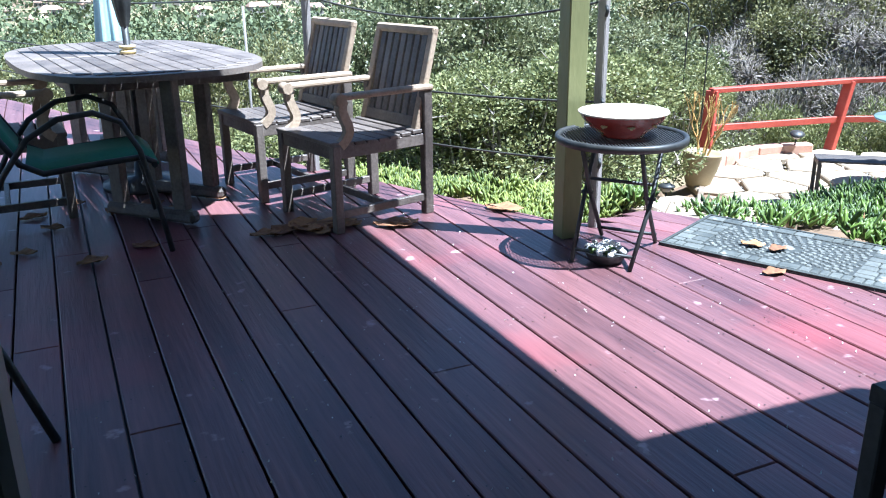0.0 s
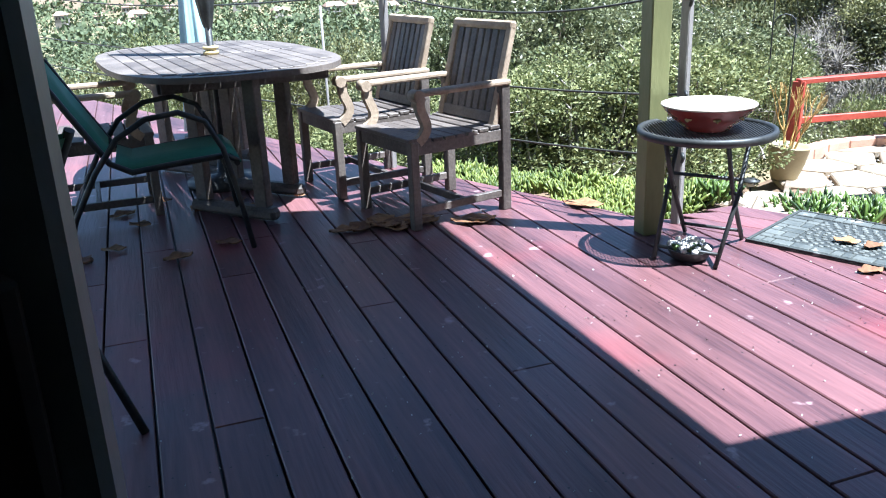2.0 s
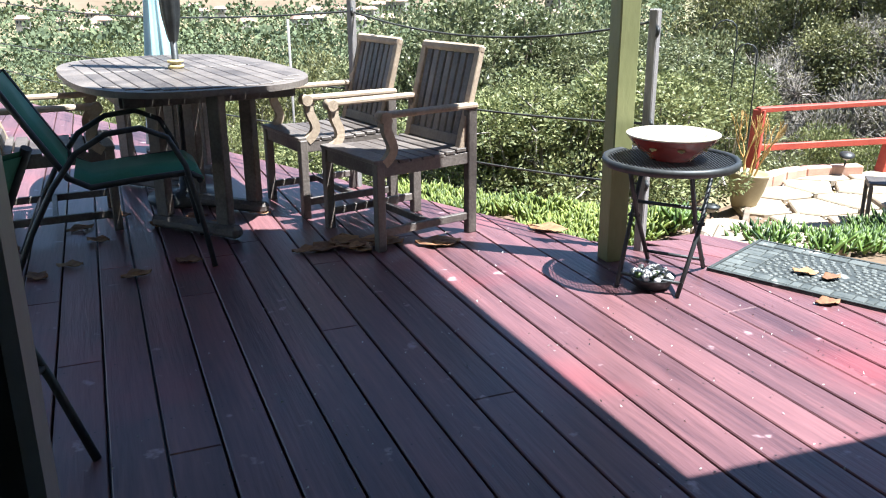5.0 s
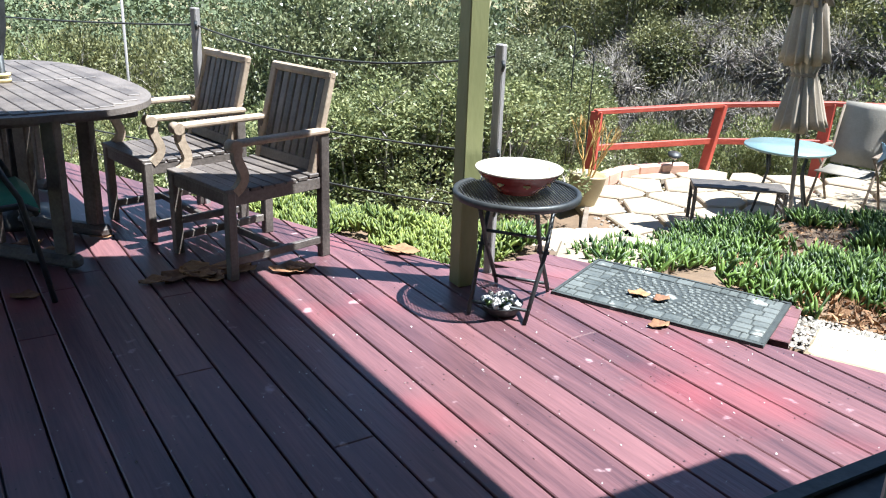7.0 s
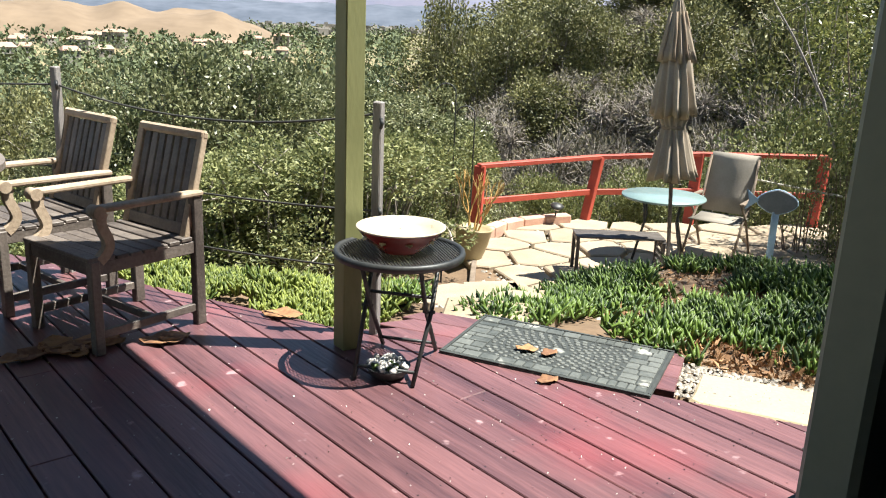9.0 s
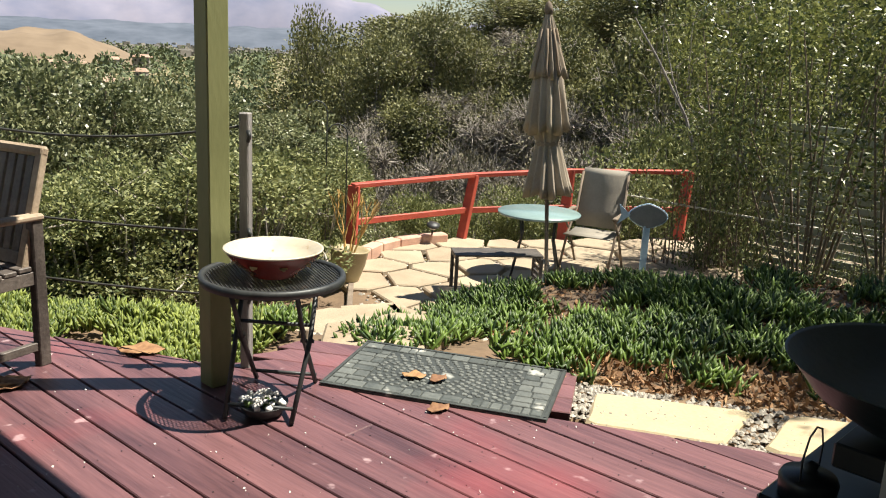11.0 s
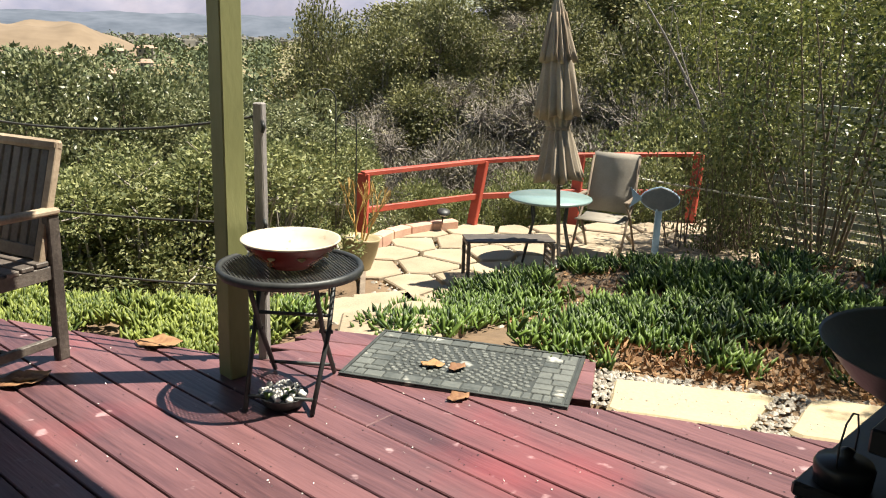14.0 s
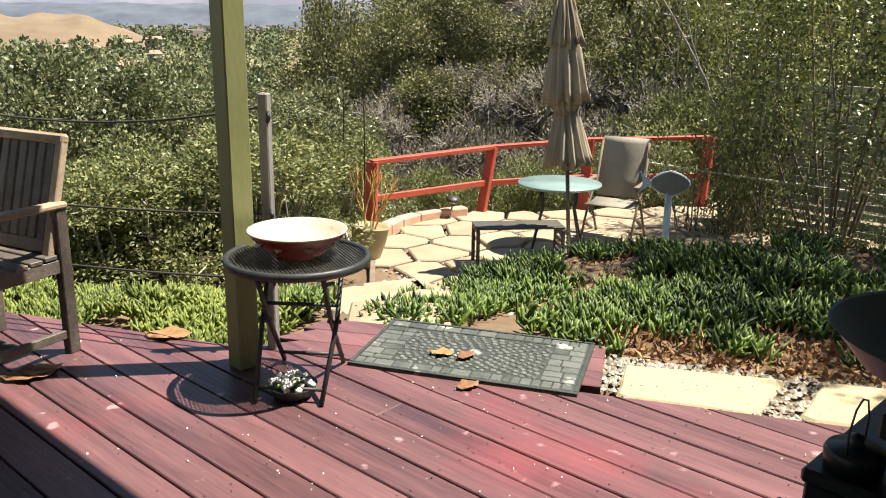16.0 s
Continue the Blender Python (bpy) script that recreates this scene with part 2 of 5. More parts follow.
# ---- mesh helpers ----
class Build:
    """Collects faces; part() turns it into one mesh."""

    def __init__(self):
        self.v, self.f, self.s = [], [], []

    def add(self, verts, faces, m=None, smooth=False):
        k = len(self.v)
        self.v += [tuple(m @ Vector(p)) if m else tuple(p) for p in verts]
        self.f += [tuple(i + k for i in face) for face in faces]
        self.s += [smooth] * len(faces)
        return self

    def box(self, size, m=None, edge=0.004):
        bm = bmesh.new()
        bmesh.ops.create_cube(bm, size=1)
        for q in bm.verts:
            q.co = Vector(q.co[i] * size[i] for i in range(3))
        if edge:
            bmesh.ops.bevel(bm, geom=bm.edges[:], offset=min(edge, min(size) * 0.3), segments=1, affect="EDGES")
        bm.verts.index_update()
        self.add([q.co[:] for q in bm.verts], [[q.index for q in face.verts] for face in bm.faces], m)
        bm.free()
        return self

    def tube(self, path, radii, sides=8, caps=True):
        path = [Vector(p) for p in path]
        if not isinstance(radii, (list, tuple)):
            radii = [radii] * len(path)
        verts, faces, ref = [], [], None
        for i, p in enumerate(path):
            d = (path[min(i + 1, len(path) - 1)] - path[max(i - 1, 0)]).normalized()
            if ref is None:
                ref = d.orthogonal().normalized()
            ref = (ref - d * ref.dot(d)).normalized()
            other = d.cross(ref)
            for k in range(sides):
                a = math.tau * k / sides
                verts.append(p + (ref * math.cos(a) + other * math.sin(a)) * radii[i])
        for i in range(len(path) - 1):
            for k in range(sides):
                j = (k + 1) % sides
                faces.append((i * sides + k, i * sides + j, (i + 1) * sides + j, (i + 1) * sides + k))
        self.add(verts, faces, None, True)
        if caps:
            k = len(self.v) - len(verts)
            self.f += [tuple(range(k + sides - 1, k - 1, -1)), tuple(range(len(self.v) - sides, len(self.v)))]
            self.s += [False, False]
        return self

    def lathe(self, profile, m=None, sides=40, wobble=None):
        verts, faces = [], []
        for r, z in profile:
            for k in range(sides):
                a = math.tau * k / sides
                q = r * (wobble(a, z) if wobble else 1)
                verts.append((q * math.cos(a), q * math.sin(a), z))
        for i in range(len(profile) - 1):
            for k in range(sides):
                j = (k + 1) % sides
                faces.append((i * sides + k, i * sides + j, (i + 1) * sides + j, (i + 1) * sides + k))
        return self.add(verts, faces, m, True)

    def prism(self, outline, z0, z1, m=None, edge=0.004):
        """A flat convex or gently concave piece with a bevelled top; outline counter-clockwise."""
        n = len(outline)
        inner = inset(outline, edge)
        verts = [(x, y, z0) for x, y in outline] + [(x, y, z1 - edge) for x, y in outline] + [(x, y, z1) for x, y in inner]
        faces = [tuple(range(n - 1, -1, -1)), tuple(range(2 * n, 3 * n))]
        for i in range(n):
            j = (i + 1) % n
            faces += [(i, j, n + j, n + i), (n + i, n + j, 2 * n + j, 2 * n + i)]
        return self.add(verts, faces, m)


def inset(outline, d):
    out, n = [], len(outline)
    for i in range(n):
        p, a, b = Vector(outline[i]), Vector(outline[i - 1]), Vector(outline[(i + 1) % n])
        e, g = (p - a).normalized(), (b - p).normalized()
        ne, ng = Vector((-e.y, e.x)), Vector((-g.y, g.x))
        k = (ne + ng)
        k = k / max(0.25, k.dot(ne)) if k.length > 1e-6 else ne
        out.append(tuple(p + k * d))
    return out


def mesh_of(name, b, mat):
    me = bpy.data.meshes.new(name)
    me.from_pydata(b.v, [], b.f)
    me.polygons.foreach_set("use_smooth", b.s)
    me.materials.append(mat)
    me.update()
    return me


def part(name, b, mat, parent=None, label="", at=None):
    """One mesh object, under a thing where a parent is given. b: a Build or a mesh."""
    ob = new(name, b if isinstance(b, bpy.types.Mesh) else mesh_of(name, b, mat))
    if parent:
        ob.parent = parent
    if at is not None:
        ob.matrix_local = at
    return tagged(ob, label)


def thing(name, at, label, category, group="", kind=""):
    ob = new(name)
    ob.empty_display_size = 0.1
    ob.matrix_world = at
    return tagged(ob, label, category, group, kind)


def alone(name, b, mat, label, category="", kind="", group="", at=None):
    return tagged(part(name, b, mat, None, "", at), label, category, group, kind)


def T(x, y, z):
    return Matrix.Translation((x, y, z))


def Rz(d):
    return Matrix.Rotation(radians(d), 4, "Z")


def Rx(d):
    return Matrix.Rotation(radians(d), 4, "X")


def Ry(d):
    return Matrix.Rotation(radians(d), 4, "Y")


def cards(name, mat, centres, length, width, up=0.3, seed=1, fold=0.25, out=None):
    """Many small folded leaves, one at each centre, as one mesh. out: outward directions that the leaves lean to."""
    rng = np.random.default_rng(seed)
    c = np.asarray(centres, float)
    n = len(c)
    d = rng.normal(size=(n, 3))
    if out is not None:
        d = d * 0.8 + np.asarray(out)
    d[:, 2] += up
    d /= np.linalg.norm(d, axis=1)[:, None]
    s = np.cross(d, rng.normal(size=(n, 3)))
    s /= np.linalg.norm(s, axis=1)[:, None]
    nn = np.cross(d, s)
    L = length * rng.uniform(0.6, 1.25, (n, 1))
    W = width * rng.uniform(0.6, 1.25, (n, 1))
    v = np.empty((n, 4, 3))
    v[:, 0], v[:, 2] = c, c + d * L
    v[:, 1] = c + d * L * 0.5 + s * W * 0.5 + nn * W * fold
    v[:, 3] = c + d * L * 0.5 - s * W * 0.5 + nn * W * fold
    me = bpy.data.meshes.new(name)
    me.vertices.add(4 * n)
    me.vertices.foreach_set("co", v.ravel())
    me.loops.add(4 * n)
    me.loops.foreach_set("vertex_index", np.arange(4 * n, dtype=np.int32))
    me.polygons.add(n)
    me.polygons.foreach_set("loop_start", np.arange(0, 4 * n, 4, dtype=np.int32))
    me.materials.append(mat)
    me.update(calc_edges=True)
    return me


# ---- ground ----
def smooth(a, b, x):
    t = min(1.0, max(0.0, (x - a) / (b - a)))
    return t * t * (3 - 2 * t)


def deck_y(x):
    """The far edge of the main deck."""
    return 4.20 - 0.61 * x if x < 0.295 else 4.02 - 0.569 * (x - 0.295) if x < 1.617 else 3.268 - 0.55 * (x - 1.617)


def patio_edge(x, y):
    """Metres outside the terrace's rim (negative inside)."""
    left = -0.974 * (x - 0.72) + 0.227 * (y - 4.5)
    far = y - 10.25 + 0.06 * (x - 3.5) ** 2 * (0.25 if x > 3.5 else 1.0)
    return max(left, far)


def ground(x, y):
    r, az = math.hypot(x, y), math.degrees(math.atan2(x, y))
    s = (y - deck_y(x)) * 0.86
    near = -0.07 - 0.88 * smooth(0.25, 3.3, s) if s > 0 else -0.07
    if x > 0.5:
        bank = smooth(10, 25, az)
        hump = -0.07 + (-0.26 + 0.24 * smooth(18, 40, az)) * smooth(0.5, 2.2, s) - 0.98 * smooth(2.7, 4.1, s)
        near = near * (1 - bank) + hump * bank
    if s < 0.1 and x < 1.75:
        near = -0.45
    e = patio_edge(x, y)
    if e > 0:
        near = min(near, -0.12) - 0.09 * min(e, 2.0) - 0.42 * max(0, e - 2.0) if x < 1.2 else near - 0.40 * e
    if y < 1.0:
        near = -0.45
    near = max(near, -4.5)
    near += 0.05 * noise.noise((x * 0.8, y * 0.8, 0)) * smooth(0.5, 3, abs(e)) if e > 0 else 0
    # valley to the north-west, brushy slope to the north-east
    t = smooth(14, 80, r) * -16 + smooth(60, 420, r) * -8 + smooth(300, 1500, r) * -9
    valley = -4.0 + t + 3.0 * noise.noise((x * 0.02, y * 0.02, 3)) * smooth(20, 80, r)
    rise = smooth(4, 26, az)
    slope = -4.2 + smooth(13, 34, r) * (4.0 + 3.2 * rise) - smooth(45, 130, r) * 12 * (1 - smooth(20, 50, az))
    far = valley + (slope - valley) * smooth(0, 9, az) * (1 - smooth(60, 300, r))
    if abs(az) > 95:
        far = -0.45
    k = smooth(11, 17, r)
    return near * (1 - k) + far * k


def ground_sheet():
    b = Build()
    rows = [0.4 * i for i in range(0, 46)] + [18.5 * 1.13 ** i for i in range(0, 46)]
    angles = [-180 + 6 * i for i in range(20)] + [-60 + 1.0 * i for i in range(0, 125)] + [66 + 6 * i for i in range(0, 20)]
    n = len(angles)
    for r in rows:
        for a in angles:
            x, y = 0.5 + r * math.sin(radians(a)), 0.5 + r * math.cos(radians(a))
            b.v.append((x, y, ground(x, y)))
    for i in range(len(rows) - 1):
        for k in range(n):
            j = (k + 1) % n
            b.f.append((i * n + k, (i + 1) * n + k, (i + 1) * n + j, i * n + j))
            b.s.append(True)
    return b


alone("ground", ground_sheet(), HILL, "dry hillside ground falling away to a wide valley", "ground", "structure")

# the planted bank by the deck: soil sheet a little over the ground
b = Build()
NX, NY = 60, 60
for j in range(NY + 1):
    for i in range(NX + 1):
        x, y = -2.0 + 9.0 * i / NX, 2.6 + 6.2 * j / NY
        lift = 0.02 + 0.03 * noise.noise((x * 3, y * 3, 1))
        b.v.append((x, y, ground(x, y) + (lift if y > deck_y(x) + 0.05 and patio_edge(x, y) < 2.5 else -0.3)))
for j in range(NY):
    for i in range(NX):
        k = j * (NX + 1) + i
        b.f.append((k, k + 1, k + NX + 2, k + NX + 1))
        b.s.append(True)
alone("soil_bed", b, SOIL, "dry brown soil of the planted bank", "soil", "structure")

# ---- distance ----
rng = random.Random(5)


def ridge(r, az0, az1, top, base, mat, name, label, depth, step=0.5, rough=0.12):
    """A range of hills: a rounded ridge along an arc, with top(az) in degrees above eye level."""
    b = Build()
    n = int((az1 - az0) / step) + 1
    for k in range(9):
        f = k / 8
        for i in range(n):
            a = az0 + step * i
            rr = r + depth * f
            h = 1.4 + r * math.tan(radians(top(a)))
            z = base + (h - base) * math.sin(f * math.pi * 0.5) ** 0.8
            z += (h - base) * rough * f * (1 - 0.6 * f) * noise.noise((a * 0.5, f * 3, r * 0.01)) * 2
            b.v.append((rr * math.sin(radians(a)), rr * math.cos(radians(a)), z))
    for k in range(8):
        for i in range(n - 1):
            q = k * n + i
            b.f.append((q, q + 1, q + n + 1, q + n))
            b.s.append(True)
    return alone(name, b, mat, label, "hills", "structure")


def mountain_top(a):
    w = 3.1 + 0.5 * noise.noise((a * 0.11, 0, 0)) + 0.22 * noise.noise((a * 0.6, 4, 0))
    return w - 1.0 * smooth(5, 16, a) + 0.5 * smooth(-8, 2, a) * (1 - smooth(2, 10, a)) - 0.7 * smooth(-5, -20, a)


def beige_top(a):
    return -0.05 + 0.12 * noise.noise((a * 0.5, 2, 0)) - 1.9 * smooth(-10.5, -4.2, a) + 0.25 * smooth(-14, -24, a)


ridge(4100, -75, 75, mountain_top, -36, HAZED_MOUNTAIN, "backdrop_mountains", "mountain range beyond the valley, tinted blue-grey for haze", 500)
def foothill_top(a):
    return 0.75 + 0.3 * noise.noise((a * 0.13, 7, 0)) + 0.1 * noise.noise((a * 0.9, 9, 0))


ridge(2700, -60, 40, foothill_top, -36, HAZED_FOOTHILL, "backdrop_foothills", "foothills beyond the town, tinted green-blue for haze", 500, 0.4, 0.2)
ridge(820, -60, -3.6, beige_top, -36, BEIGE_HILL, "backdrop_hill", "bare tan hillside above scattered houses", 160, 0.25, 0.25)

# far woods: crowns of many leaf clumps, joined
pts, outs = [], []
for i in range(2100):
    a = rng.uniform(-48, 3)
    r = 95 * (1900 / 95) ** rng.random()
    if -30 < a < -4 and 800 < r < 1050 and rng.random() < 0.95:
        continue
    x, y = r * math.sin(radians(a)), r * math.cos(radians(a))
    z = ground(x, y)
    size = rng.uniform(2.2, 4.5) * (1 + r / 900)
    n = 460 if r < 160 else 110 if r < 300 else 36
    for k in range(n):
        u = Vector((rng.gauss(0, 1), rng.gauss(0, 1), rng.gauss(0, 1))).normalized()
        q = 0.7 + 0.35 * rng.random()
        pts.append((x + u.x * size * q, y + u.y * size * q, z + size * (0.9 + u.z * q * 0.85)))
        outs.append((u.x, u.y, u.z))
pts = np.array(pts)
size = np.linalg.norm(pts[:, :2], axis=1)
for lo, hi, card in ((0, 160, 0.36), (160, 300, 0.8), (300, 700, 2.2), (700, 3000, 4.5)):
    pick = (size >= lo) & (size < hi)
    if pick.any():
        me = cards("far_woods", LEAF_FAR, pts[pick], card, card * 0.8, 0.2, 7, 0.2, np.array(outs)[pick] * 0.7)
        tagged(new("far_woods", me), "mixed green trees scattered over the valley slopes", "woods", "", "stuff")

# far houses, each a small body with a pitched roof
house_spots = []
for i in range(34):
    a, r = rng.uniform(-44, -4), rng.uniform(430, 800)
    house_spots.append((a, r, rng.uniform(6, 10), rng.uniform(3, 4.5)))
house_spots += [(-15.5, 690, 16, 9), (-16.6, 700, 18, 6), (-17.5, 640, 15, 4), (-7.0, 760, 13, 6), (-5.2, 770, 14, 6)]
for a, r, w, h in house_spots:
    x, y = r * math.sin(radians(a)), r * math.cos(radians(a))
    ho = thing("far_house", T(x, y, ground(x, y) + rng.uniform(1, 5)) @ Rz(rng.uniform(-40, 40) - a), "pale stucco house among trees on the far slope", "house", "houses on the far slope")
    part("wall", Build().box((w, w * 0.7, h + 10), T(0, 0, h / 2 - 5), 0), HOUSE_WALL, ho)
    q = w / 2 + 0.6
    d = w * 0.35 + 0.6
    part("roof", Build().add([(-q, -d, h), (q, -d, h), (q, d, h), (-q, d, h), (-q * 0.7, 0, h + 2.2), (q * 0.7, 0, h + 2.2)],
                             [(0, 1, 5, 4), (2, 3, 4, 5), (1, 2, 5), (3, 0, 4), (3, 2, 1, 0)]), TILE_ROOF, ho)
    for k in (-0.3, 0, 0.3):
        part("window", Build().box((w * 0.12, 0.2, h * 0.35), T(w * k, -w * 0.35 - 0.05, h * 0.55), 0), BLACK, ho)
# the town on the valley floor: low white and grey blocks
b = Build()
for i in range(900):
    a, r = rng.uniform(-32, 12), rng.uniform(1500, 3900)
    x, y = r * math.sin(radians(a)), r * math.cos(radians(a))
    w, h = rng.uniform(8, 30), rng.uniform(4, 12)
    b.box((w, w * 0.6, h), T(x, y, -36 + h / 2 + rng.uniform(0, 3)) @ Rz(rng.uniform(0, 90)), 0)
for a, r, w, h in ((3.3, 3000, 40, 42), (1.0, 3000, 70, 16), (2.2, 3100, 90, 14), (6.0, 3000, 60, 30)):
    b.box((w, 20, h), T(r * math.sin(radians(a)), r * math.cos(radians(a)), -36 + h / 2), 0)
alone("far_town", b, HOUSE_WALL, "pale low blocks of a town on the valley floor", "town", "stuff")

# ---- house ----
HOUSE = Matrix(((0.854, -0.52, 0, 0.782), (0.52, 0.854, 0, 0.913), (0, 0, 1, 0), (0, 0, 0, 1)))


def hbox(name, x0, x1, y0, y1, z0, z1, mat, label, category, edge=0.0, kind="structure"):
    b = Build().box((x1 - x0, y1 - y0, z1 - z0), T((x0 + x1) / 2, (y0 + y1) / 2, (z0 + z1) / 2), edge)
    return alone(name, b, mat, label, category, kind, at=HOUSE)


hbox("wall_north", -5.0, -0.98, -0.16, -0.01, -0.45, 2.42, WALL, "rough stucco house wall beside the glass door", "wall")
hbox("wall_east", 0.147, 4.2, -0.16, -0.01, -0.45, 2.42, WALL, "rough stucco house wall beside the glass door", "wall")
hbox("wall_over_door", -0.98, 0.147, -0.16, -0.01, 2.12, 2.42, WALL, "stucco wall above the glass door", "wall")
hbox("wall_room_west", -2.6, -2.5, -3.4, -0.17, 0.0, 2.42, INNER, "plain inner wall of the dark room", "wall")
hbox("wall_room_east", 1.8, 1.9, -3.4, -0.17, 0.0, 2.42, INNER, "plain inner wall of the dark room", "wall")
hbox("wall_room_back", -2.6, 1.9, -3.5, -3.4, 0.0, 2.42, INNER, "plain inner wall of the dark room", "wall")
hbox("floor_room", -2.6, 1.9, -3.5, -0.06, -0.12, -0.005, WOOD_FLOOR, "dark floor inside the house", "floor")
hbox("ceiling_room", -2.6, 1.9, -3.5, -0.01, 2.425, 2.5, INNER, "plain ceiling of the dark room", "ceiling")
porch = [(1.99, 1.64), (1.66, 2.005), (0.475, 3.69), (0.41, 3.93), (-0.4, 3.74), (-0.95, 3.52), (-1.9, 3.6), (-3.4, 4.4), (-3.48, -1.66)]
alone("porch_roof", Build().prism(porch, 2.30, 2.42), ROOFING, "flat porch roof that shades the deck", "roof", "structure")
hbox("eave", 1.30, 2.08, -0.01, 0.445, 2.306, 2.414, ROOFING, "short eave of the house roof", "roof")
hbox("main_roof", -5.0, 4.2, -3.6, -0.012, 2.505, 2.62, ROOFING, "flat roof over the room", "roof")

# the sliding glass door: stiles, sill, head and the latch
door = thing("door_1", HOUSE, "grey-painted sliding glass door frame with a black pull", "door", "", "structure")
stile = Build().box((0.052, 0.05, 2.06), T(0.050, -0.012, 1.08), 0.006)
stile.box((0.018, 0.03, 2.06), T(0.085, -0.022, 1.08), 0.004)
part("stile", stile, FRAME_GREY, door)
part("jamb", Build().box((0.05, 0.10, 2.1), T(0.120, -0.06, 1.07), 0.004), BLACK, door)
part("stile", Build().box((0.20, 0.045, 2.06), T(-0.8345, -0.014, 1.08), 0.006), FRAME_GREY, door)
part("jamb", Build().box((0.04, 0.12, 2.1), T(-0.957, -0.06, 1.07), 0.004), FRAME_GREY, door)
part("sill", Build().box((0.98, 0.12, 0.05), T(-0.37, -0.06, 0.025), 0.006), FRAME_GREY, door)
part("head", Build().box((0.98, 0.12, 0.05), T(-0.37, -0.06, 2.095), 0.006), FRAME_GREY, door)
part("pull", Build().box((0.05, 0.018, 0.115), T(-0.780, -0.046, 0.985), 0.012), BLACK, door, "black plastic pull")


# ---- deck ----
PITCH, V0 = 0.1428, 0.523
ALONG = Vector((-0.571, 0.821))
ACROSS = Vector((0.821, 0.571))
JOINTS = {math.floor((v - V0) / PITCH): u for v, u in ((1.455, 1.95), (1.178, 2.618), (0.581, 1.99), (0.301, 2.666), (1.878, 1.154), (2.6, 2.2))}


def deck_u(v):
    """How far a board at v runs before it meets the deck's far edge."""
    lo, hi = -4.0, 12.0
    for _ in range(40):
        u = (lo + hi) / 2
        p = ALONG * u + ACROSS * v
        lo, hi = (u, hi) if p.y < deck_y(p.x) else (lo, u)
    return lo


deck = thing("deck", T(0, 0, 0), "worn maroon-painted wooden deck of long boards", "deck", "", "structure")
for k in range(-14, 27):
    v0, v1 = V0 + k * PITCH + 0.0037, V0 + (k + 1) * PITCH - 0.0037
    e0, e1 = deck_u(v0), deck_u(v1)
    ends = [0.22]
    if k in JOINTS and JOINTS[k] < min(e0, e1) - 0.3:
        ends.append(JOINTS[k])
    elif min(e0, e1) > 4.4:
        ends.append(0.22 + rng.uniform(2.9, 3.6))
    top = rng.uniform(-0.0015, 0.0015)
    for i, u0 in enumerate(ends):
        last = i == len(ends) - 1
        if min(e0, e1) < u0 + 0.05:
            continue
        a0, a1 = (e0, e1) if last else (ends[i + 1] - 0.002, ends[i + 1] - 0.002)
        quad = [ALONG * u0 + ACROSS * v0, ALONG * u0 + ACROSS * v1, ALONG * a1 + ACROSS * v1, ALONG * a0 + ACROSS * v0]
        part("board", Build().prism([tuple(q) for q in quad], -0.038, top, edge=0.0035), DECK, deck)
# rim joist under the far edge
b = Build()
for x0, x1 in ((-4.4, 0.295), (0.295, 1.617), (1.617, 4.0)):
    p, q = Vector((x0, deck_y(x0))), Vector((x1, deck_y(x1)))
    d = q - p
    b.box((d.length, 0.03, 0.14), T(*((p + q) / 2 - Vector((-d.y, d.x)).normalized() * 0.05), -0.115) @ Rz(math.degrees(math.atan2(d.y, d.x))))
part("rim", b, DECK, deck)
# black sheet added below the boards so that their gaps look shaded
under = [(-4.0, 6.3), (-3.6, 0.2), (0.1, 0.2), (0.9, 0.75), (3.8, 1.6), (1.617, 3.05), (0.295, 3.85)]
part("gap_shade", Build().prism(under[::1], -0.075, -0.055), BLACK, deck, "added black sheet for the shade between the boards")

nails = Build()
for k in range(-8, 27):
    for q in (0.028, PITCH - 0.028):
        v = V0 + k * PITCH + q
        for i in range(12):
            u = 0.55 + 0.41 * i + rng.uniform(-0.012, 0.012)
            if u < deck_u(v) - 0.05:
                p = ALONG * u + ACROSS * (v + rng.uniform(-0.006, 0.006))
                nails.add([(p.x + 0.003 * math.cos(j), p.y + 0.003 * math.sin(j), 0.0026) for j in (0, 1.05, 2.1, 3.14, 4.19, 5.24)], [(0, 1, 2, 3, 4, 5)])
tagged(part("nail_heads", nails, BLACK, deck), kind="stuff")

# the landing under the mat, boards along its edge
landing = thing("landing", T(0, 0, 0), "small maroon deck landing beyond the deck's edge", "deck", "", "structure")
LA, LB = Vector((0.80, 4.24)), Vector((1.885, 3.695))
side = (LB - LA).normalized()
back = Vector((side.y, -side.x))
for i in range(4):
    g0, g1 = 0.142 * i, 0.142 * i + 0.137
    quad = []
    for g, s0 in ((g1, -0.04 - 0.55 * g1), (g1, 1.21), (g0, 1.21), (g0, -0.04 - 0.1 * g0)):
        quad.append(tuple(LA + back * g + side * s0))
    if i == 3:
        continue
    part("board", Build().prism(quad, -0.10, -0.004, edge=0.0035), DECK, landing)

# ---- porch post, fence posts and cables ----
post = thing("porch_post", T(0.376, 3.775, 0) @ Rz(31.3), "square olive-green painted wooden porch post", "post")
part("shaft", Build().box((0.09, 0.09, 2.30), T(0, 0, 1.15), 0.005), GREEN_PAINT, post)
part("hook", Build().tube([(-0.065, -0.01, 1.77), (-0.085, -0.01, 1.775), (-0.1, -0.01, 1.76), (-0.1, -0.01, 1.735), (-0.085, -0.01, 1.725)], 0.004, 6), IRON, post, "small iron hook")


